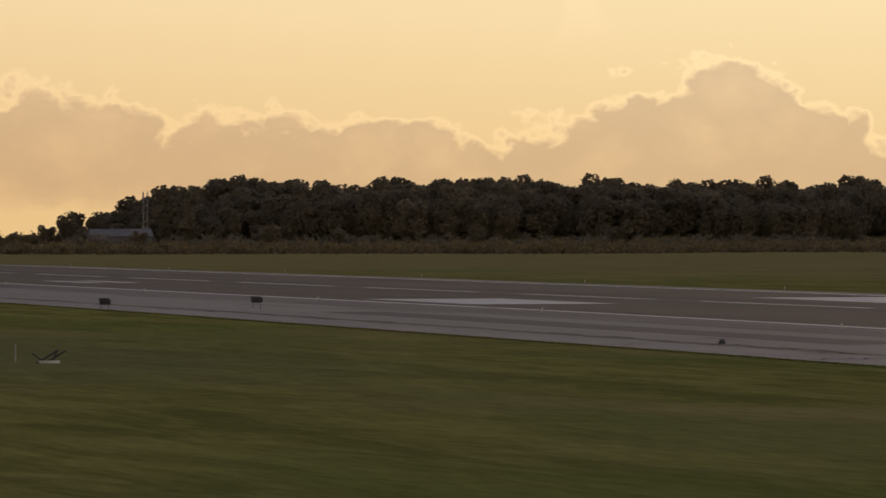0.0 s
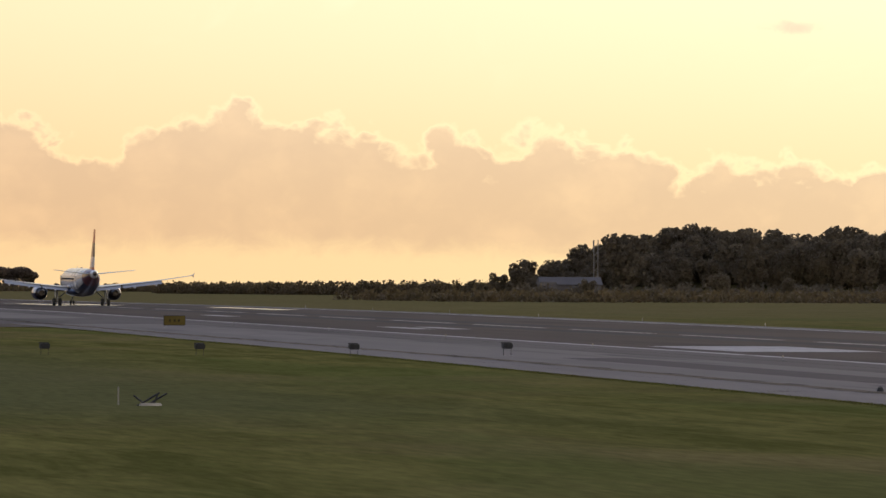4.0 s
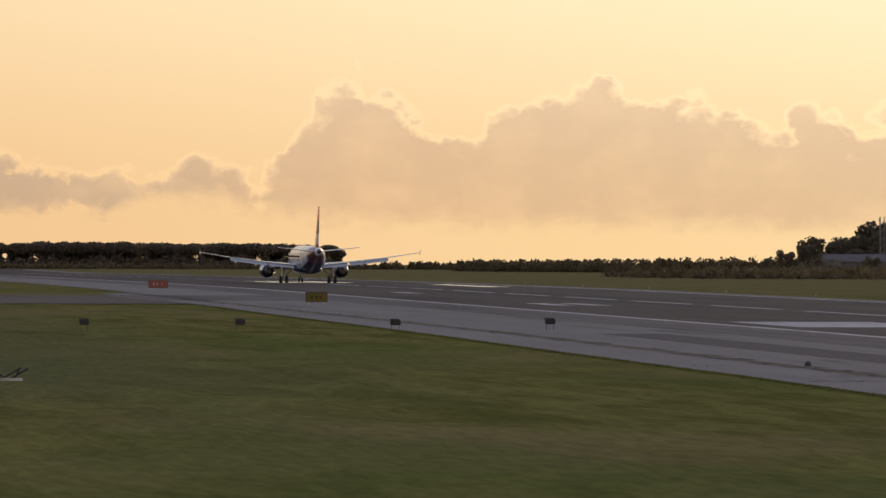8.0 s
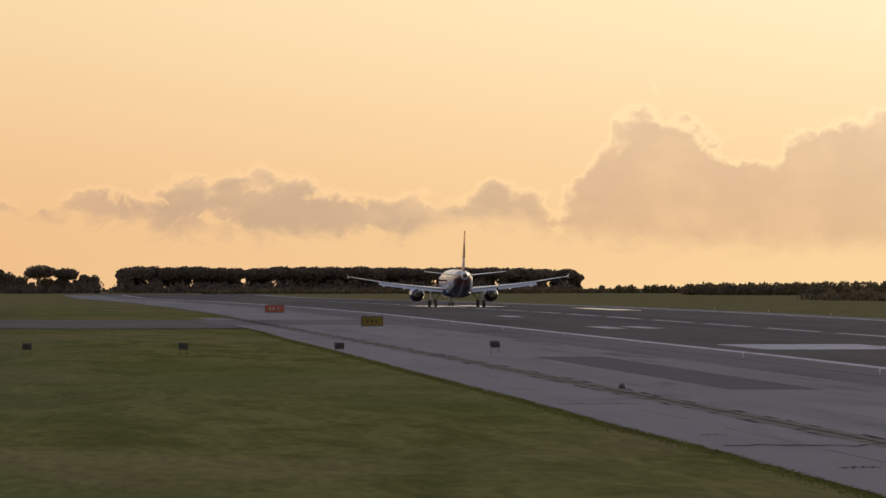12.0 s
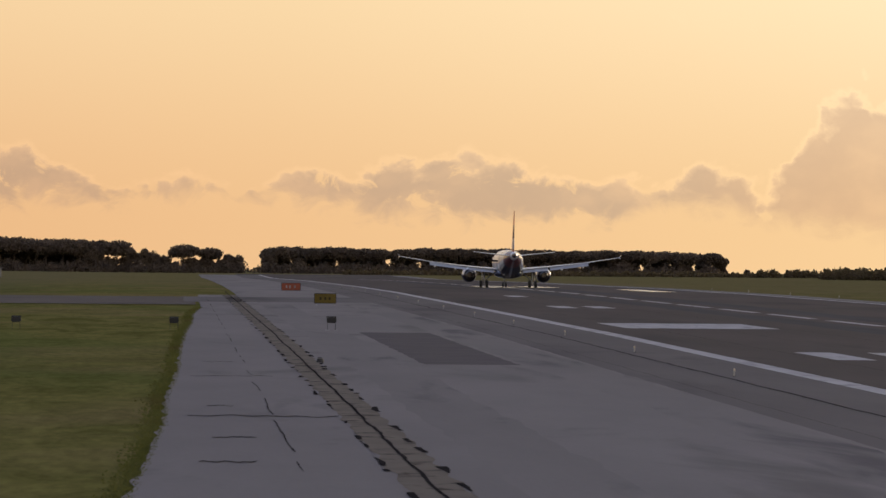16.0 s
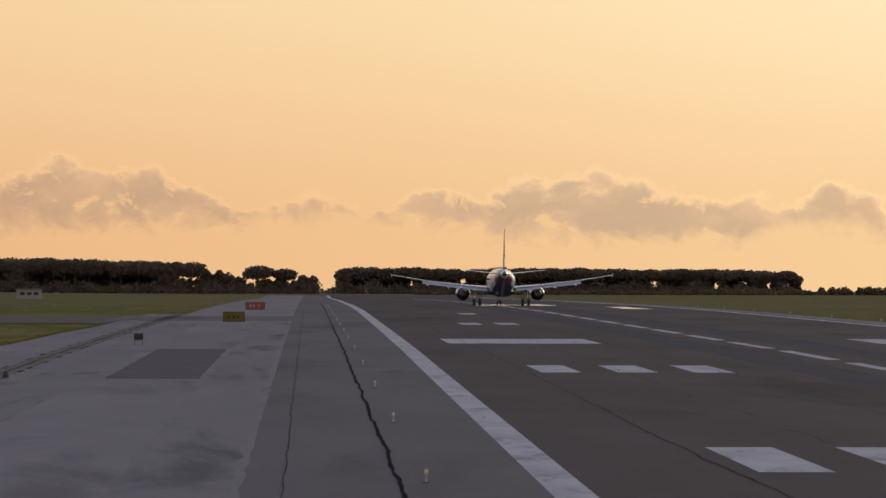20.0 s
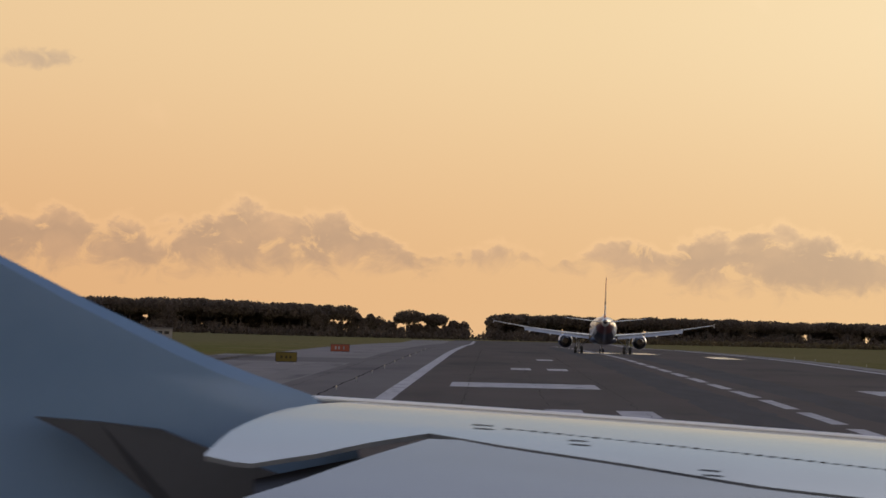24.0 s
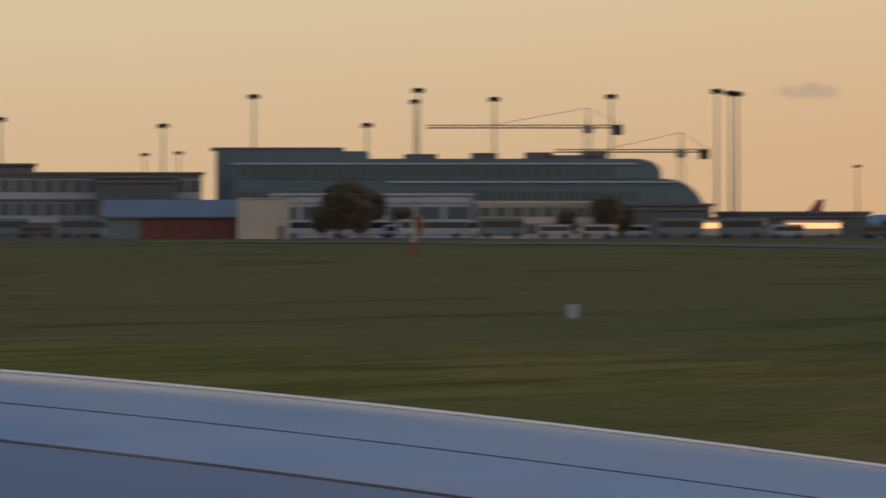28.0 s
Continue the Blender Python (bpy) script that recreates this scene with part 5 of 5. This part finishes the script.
for turn in (14.25, 13.5):
    j = thing("jet_bridge", *bearing(turn, 1385), turn, "pale boarding bridge at the pier", "bridge")
    part("tunnel", box(bmesh.new(), -1.3, 1.3, -2, 14, 3.2, 6.0, 0.1), PALE, j)
    part("column", box(bmesh.new(), -0.9, 0.9, -1.5, 0.5, 0, 7.2, 0.05), BEIGE, j)
    part("wheel_bogie", box(bmesh.new(), -1.2, 1.2, 1.0, 2.4, 0, 1.0, 0.1), RUBBER, j)


# floodlight masts
def mast(high):
    t = thing("floodlight_mast", 0, 0, 0, 0, "tall slim floodlight mast with a ring of lamps", "mast", "apron floodlight masts")
    part("pole", tube(bmesh.new(), (0, 0, -0.3), (0, 0, high), 0.34, 0.17, 10), STEEL, t)
    part("lamp_ring", loft(bmesh.new(), [[(r * math.cos(a), r * math.sin(a), zz) for a in [k * math.tau / 16 for k in range(16)]] for r, zz in ((0.8, high - 0.4), (1.35, high - 0.15), (1.35, high + 0.08), (0.4, high + 0.35))]), BLACK, t)
    for k in range(6):
        a = k * math.tau / 6
        part("floodlight", box(bmesh.new(), -0.25, 0.25, -0.18, 0.18, -0.3, 0.2, 0.04, m=Matrix.Translation((1.1 * math.cos(a), 1.1 * math.sin(a), high - 0.5)) @ Matrix.Rotation(a, 4, "Z")), BLACK, t)
    return t


tall, short = mast(30.4), mast(24.5)
tall.matrix_basis = pose(*bearing(22.65, 1560))
short.matrix_basis = pose(*bearing(24.66, 1500))
for turn, far in ((21.37, 1620), (21.34, 1490), (20.74, 1590), (19.81, 1560), (18.97, 1500), (18.81, 1530), (18.86, 1520), (16.82, 1700), (13.47, 1620), (12.62, 1760)):
    copy_thing(tall, pose(*bearing(turn, far)))
for turn, far in ((23.37, 1590), (23.53, 2200), (23.26, 2150), (21.75, 1580), (17.88, 2600), (17.53, 2050), (15.51, 1900), (14.98, 2000), (14.57, 1900), (14.46, 1850), (14.14, 1960), (13.84, 1650), (12.97, 1780), (12.35, 1950), (11.89, 1980), (11.53, 2050), (11.40, 2050), (11.25, 1850)):
    copy_thing(short, pose(*bearing(turn, far)))


# tower cranes
def crane(turn, far, high, reach, tail):
    t = thing("tower_crane", *bearing(turn, far), turn, "slender lattice tower crane with a long jib", "crane")
    bm = bmesh.new()
    for sx, sy in ((-0.7, -0.7), (0.7, -0.7), (0.7, 0.7), (-0.7, 0.7)):
        tube(bm, (sx, sy, -0.3), (sx, sy, high), 0.12, n=6)
    for k in range(int(high / 1.6)):
        s = 0.7 if k % 2 else -0.7
        tube(bm, (-s, -0.7, k * 1.6), (s, -0.7, k * 1.6 + 1.6), 0.07, n=5)
        tube(bm, (-s, 0.7, k * 1.6), (s, 0.7, k * 1.6 + 1.6), 0.07, n=5)
    part("tower", bm, STEEL, t)
    bm = bmesh.new()
    tube(bm, (-reach, 0, high + 0.3), (tail, 0, high + 0.3), 0.16, n=6)
    tube(bm, (-reach, 0, high + 0.95), (tail, 0, high + 0.95), 0.12, n=6)
    for k in range(int((reach + tail) / 1.5)):
        xx = -reach + k * 1.5
        tube(bm, (xx, 0, high + (0.3 if k % 2 else 0.95)), (xx + 1.5, 0, high + (0.95 if k % 2 else 0.3)), 0.07, n=5)
    part("jib", bm, STEEL, t)
    part("counterweight", box(bmesh.new(), tail - 2.2, tail + 0.2, -0.7, 0.7, high - 1.4, high + 1.0, 0.08), BLACK, t)
    part("cab", box(bmesh.new(), -1.2, 1.2, -1.2, 0.4, high - 1.0, high + 1.0, 0.1), STEEL, t)
    part("apex", tube(bmesh.new(), (0, 0, high + 1.0), (0, 0, high + 5.0), 0.3, 0.1, 6), STEEL, t)
    part("tie", tube(bmesh.new(), (0, 0, high + 5.0), (-reach * 0.6, 0, high + 0.95), 0.06, n=5), STEEL, t)
    part("tie", tube(bmesh.new(), (0, 0, high + 5.0), (tail, 0, high + 0.95), 0.06, n=5), STEEL, t)
    return t


crane(20.0, 1700, 25.1, 38, 8)
crane(19.26, 1720, 19.6, 30, 6.5)

# parked airliners
airliner("airliner", "pale blue airliner parked nose to the side at the pier", *bearing(12.25, 1180), 12.25 - 90, 0.8, OFFWHITE, SKYBLUE, [SKYBLUE], "parked airliners", False)
airliner("airliner", "white airliner with a dark tail parked on the apron", *bearing(11.28, 1420), 11.2 + 82, 0.75, OFFWHITE, OFFWHITE, [OFFWHITE, MAROON], "parked airliners", False)
airliner("airliner", "white airliner with dark striped tail parked on apron", *bearing(10.76, 1450), 10.7 + 82, 0.85, OFFWHITE, OFFWHITE, [OFFWHITE, NAVY], "parked airliners", False)
airliner("airliner", "blue airliner parked side-on across the apron", *bearing(17.42, 1400), 17.3 + 60, 0.75, SKYBLUE, ROYAL, [ROYAL], "parked airliners", False)
airliner("airliner", "white airliner with an orange tail, seen from behind", *bearing(16.0, 1350), 15.8 + 40, 0.66, OFFWHITE, OFFWHITE, [OFFWHITE, ORANGE], "parked airliners", False)
airliner("airliner", "white airliner with two-tone orange tail at the stand", *bearing(14.5, 1270), 14.6 - 60, 0.62, OFFWHITE, ORANGE, [ORANGE, OFFWHITE, ORANGE], "parked airliners", False)
airliner("airliner", "white airliner with orange fin parked by the pier", *bearing(14.4, 1330), 14.6 + 50, 0.62, OFFWHITE, OFFWHITE, [OFFWHITE, ORANGE], "parked airliners", False)
airliner("airliner", "grey airliner with a dark red tail behind vehicles", *bearing(18.62, 1640), 18.6 + 70, 0.7, OFFWHITE, OFFWHITE, [MAROON], "parked airliners", False)


# apron vehicles, mostly vans, buses and trucks
def van(name, long, high, body, label, lit=False):
    t = thing(name, 0, 0, 0, 0, label, "vehicle", "apron vehicles")
    part("body", box(bmesh.new(), -long / 2, long / 2, 0, 2.3, 0.45, high, 0.18), body, t)
    part("window_band", box(bmesh.new(), -long / 2 + 0.4, long / 2 - 0.2, -0.03, 0.02, high * 0.55, high * 0.85, 0.02), LAMP_WARM if lit else GLASS, t, "row of warm lit windows" if lit else "row of dark windows")
    part("windscreen", box(bmesh.new(), long / 2 - 0.03, long / 2 + 0.02, 0.2, 2.1, high * 0.5, high * 0.85, 0.02), GLASS, t)
    for xx in (-long * 0.32, long * 0.32):
        part("wheel", wheel(bmesh.new(), 0, 0, 0, 0.48, 0.3), RUBBER, t, "", True).matrix_basis = pose(xx, 0.15, 0.48, 0, 0, 90)
    return t


kinds = [van("airport_bus", 11, 3.0, OFFWHITE, "white airport bus on the apron"), van("airport_bus", 9, 2.9, BEIGE, "airport bus with warm lit windows", True),
         van("apron_van", 5.2, 2.2, OFFWHITE, "white apron van by the buildings"), van("apron_truck", 7.0, 3.2, SHEDROOF, "blue-grey box truck on the apron"), van("apron_van", 5.0, 2.1, DARKROOF, "dark van parked on the apron")]
for k, m in enumerate(kinds):
    m.matrix_basis = pose(*bearing(17.0 + k * 0.16, 1115), 0, 0, 17.0)
rng = random.Random(11)
for k in range(46):
    turn = 24.6 - k * 0.31 + rng.uniform(-0.1, 0.1)
    lit = 17.0 < turn < 19.4 and k % 3 == 0
    far = rng.uniform(1098, 1170) if turn < 22 else rng.uniform(1120, 1200)
    copy_thing(kinds[1] if lit else rng.choice((kinds[0], kinds[2], kinds[2], kinds[3], kinds[4])), pose(*bearing(turn, far), 0, 0, turn + rng.uniform(-12, 12)))

# radar tower
x, y, z = bearing(7.83, 1500)
t = thing("radar_tower", x, y, z, 0, "dark lattice radar tower with a round platform", "tower", scale=1.13)
for sx, sy in ((-1, -1), (1, -1), (1, 1), (-1, 1)):
    part("leg", tube(bmesh.new(), (sx * 1.7, sy * 1.7, -0.3), (sx * 1.0, sy * 1.0, 11.5), 0.2, 0.16, 8), STEEL, t)
for k in range(6):
    w = lerp(1.7, 1.05, k / 6)
    for sy in (-1, 1):
        part("brace", tube(bmesh.new(), (-w, sy * w, k * 1.9), (w, sy * w, k * 1.9 + 1.9), 0.09, n=6), STEEL, t)
        part("brace", tube(bmesh.new(), (w, sy * w, k * 1.9), (-w, sy * w, k * 1.9 + 1.9), 0.09, n=6), STEEL, t)
part("platform", loft(bmesh.new(), [[(r * math.cos(a), r * math.sin(a), zz) for a in [k * math.tau / 16 for k in range(16)]] for r, zz in ((1.1, 11.0), (2.1, 11.9), (2.3, 13.4), (1.7, 14.3), (0.9, 14.7))]), BLACK, t, "dark round platform")
part("radar_head", box(bmesh.new(), -1.0, 1.0, -0.5, 0.5, 14.6, 15.8, 0.15), BLACK, t)
part("aerial", tube(bmesh.new(), (0.1, 0, 15.8), (0.1, 0, 17.4), 0.08, n=6), BLACK, t)
part("aerial", tube(bmesh.new(), (-2.2, 0, 13.4), (-2.2, 0, 18.2), 0.06, n=6), BLACK, t)

# low sheds by the woods and far service buildings
for turn, w, h, far, wall in ((7.05, 4.0, 4.8, 1700, STEEL), (6.85, 3.0, 3.4, 1690, STEEL), (6.45, 9.0, 2.6, 1720, DARKROOF), (6.1, 6.0, 2.2, 1700, DARKROOF), (7.4, 7.0, 2.0, 1680, STEEL), (3.0, 2.6, 1.8, 1500, STEEL)):
    b = thing("service_building", *bearing(turn, far), turn, "small low service building by the wood", "building", "service buildings")
    part("wall", box(bmesh.new(), -w, w, 0, 6, -0.4, h, 0.06), wall, b)
    part("roof", box(bmesh.new(), -w - 0.2, w + 0.2, -0.2, 6.2, h, h + 0.25, 0.04), DARKROOF, b)
    for k in (-0.55, 0.0, 0.55):
        part("window", box(bmesh.new(), w * k - 0.5, w * k + 0.5, -0.05, 0.02, h * 0.4, h * 0.75), GLASS, b)
for turn, far, s in ((21.95, 1090, 0.75), (22.08, 1110, 0.55), (21.78, 1105, 0.6), (21.9, 1190, 0.98), (21.72, 1200, 0.8), (20.15, 1120, 0.45), (19.82, 1125, 0.72), (19.7, 1140, 0.55), (21.45, 1150, 0.5)):
    x, y, z = bearing(turn, far)
    tree(OAKS[int(far) % 5], x, y, s, turn * 40, "broadleaf_tree", "round dark tree among the apron buildings", "apron trees", z=z)
for k in range(70):
    turn = lerp(8.8, 19.0, k / 69)
    x, y, z = bearing(turn, 1950 + rng.uniform(0, 60))
    s = 0.95 if turn < 11.5 else 0.85 if 14.9 < turn < 16.6 else 0.6
    tree(rng.choice(BUSHY), x, y, s * rng.uniform(0.8, 1.05), rng.uniform(0, 360), "pine_tree", "dark bushy pine behind the apron", "woods behind the apron", z=z)

# wind sock and grass markers
t = thing("windsock", *bearing(21.3, 610), 21.3, "slack red windsock on a red and white pole", "windsock")
part("pole", tube(bmesh.new(), (0, 0, -0.1), (0, 0, 3.4), 0.07, n=8), WHITE, t)
part("pole_foot", tube(bmesh.new(), (0, 0, -0.1), (0, 0, 1.2), 0.3, 0.22, 10), SIGN_RED, t, "red painted pole foot")
part("sock", loft(bmesh.new(), [[(xx + r * math.cos(a), r * math.sin(a), 3.3 + dz + 0.3 * r * math.cos(a)) for a in [k * math.tau / 10 for k in range(10)]] for xx, r, dz in ((0.28, 0.34, 0.1), (0.5, 0.34, -0.45), (0.55, 0.3, -1.05), (0.5, 0.22, -1.6))], caps=False), SIGN_RED, t, "slack red fabric sock", True)
for turn, far, h, m, label in ((19.92, 340, 0.62, OFFWHITE, "small white marker box in the grass"), (11.9, 700, 0.9, ORANGE, "small orange marker board in the grass"), (10.3, 640, 0.7, ORANGE, "small orange marker board in the grass")):
    t = thing("grass_marker", *bearing(turn, far), turn, label, "marker", "grass markers")
    part("board", box(bmesh.new(), -0.3, 0.3, -0.1, 0.1, 0.05, h, 0.03), m, t)
    part("foot", box(bmesh.new(), -0.2, 0.2, -0.15, 0.15, -0.08, 0.06, 0.02), GALV, t)

# hill side extras: relay mast and low sheds in front of the trees
t = thing("relay_mast", 224.7, 1721, ground_z(224, 1721) - 0.2, 0, "thin lattice relay mast above the trees", "mast")
for sx in (-0.5, 0.5):
    part("leg", tube(bmesh.new(), (sx, 0, 0), (sx, 0, 14.4), 0.13, n=6), STEEL, t)
for k in range(7):
    part("rung", tube(bmesh.new(), (-0.5, 0, 1 + k * 1.9), (0.5, 0, 2 + k * 1.9), 0.07, n=6), STEEL, t)
for zz in (11.5, 12.9):
    part("antenna_panel", box(bmesh.new(), -0.75, -0.45, -0.2, 0.2, zz, zz + 1.3, 0.04), STEEL, t)
b = thing("farm_shed", 208.5, 1690, ground_z(214, 1690) - 0.1, 0, "grey farm shed with a pale gable by the hill", "shed")
part("wall", box(bmesh.new(), -2.5, 12, 0, 6, -0.2, 3.4, 0.05), DARKROOF, b)
part("roof", loft(bmesh.new(), [[(xx, -0.4, 3.4), (xx, 3, 5.2), (xx, 6.4, 3.4)] for xx in (-2.8, 12.3)]), DARKROOF, b)
part("gable", box(bmesh.new(), -3.2, 1.0, -1.0, 0.2, -0.2, 4.0, 0.05), DARKROOF, b)
part("door", box(bmesh.new(), 6, 8.2, -0.06, 0.02, -0.2, 2.4), PALE, b)

# ---- rough grass between the taxi track and the runway ----
rng = random.Random(3)
verts, faces = [], []


def blade(x, y, h, w):
    a, z, k = rng.uniform(0, 6.3), ground_z(x, y) - 0.06, len(verts)
    verts.extend([(x - w * math.cos(a), y - w * math.sin(a), z), (x + w * math.cos(a), y + w * math.sin(a), z), (x + rng.uniform(-0.09, 0.09), y + rng.uniform(-0.09, 0.09), z + h)])
    faces.append((k, k + 1, k + 2))


for n in range(20000):  # ragged fringe over the concrete's edge
    y = 130 + 450 * rng.random()
    blade(table(VERGE, y) + 0.12 - abs(rng.gauss(0, 0.28)), y, rng.uniform(0.04, 0.1), rng.uniform(0.03, 0.06))
me = bpy.data.meshes.new("grass_tufts")
me.from_pydata(verts, [], faces)
me.materials.append(BLADES)
tagged(new("grass_tufts", me), "rough fringe of grass along the concrete edge", "grass", kind="stuff")
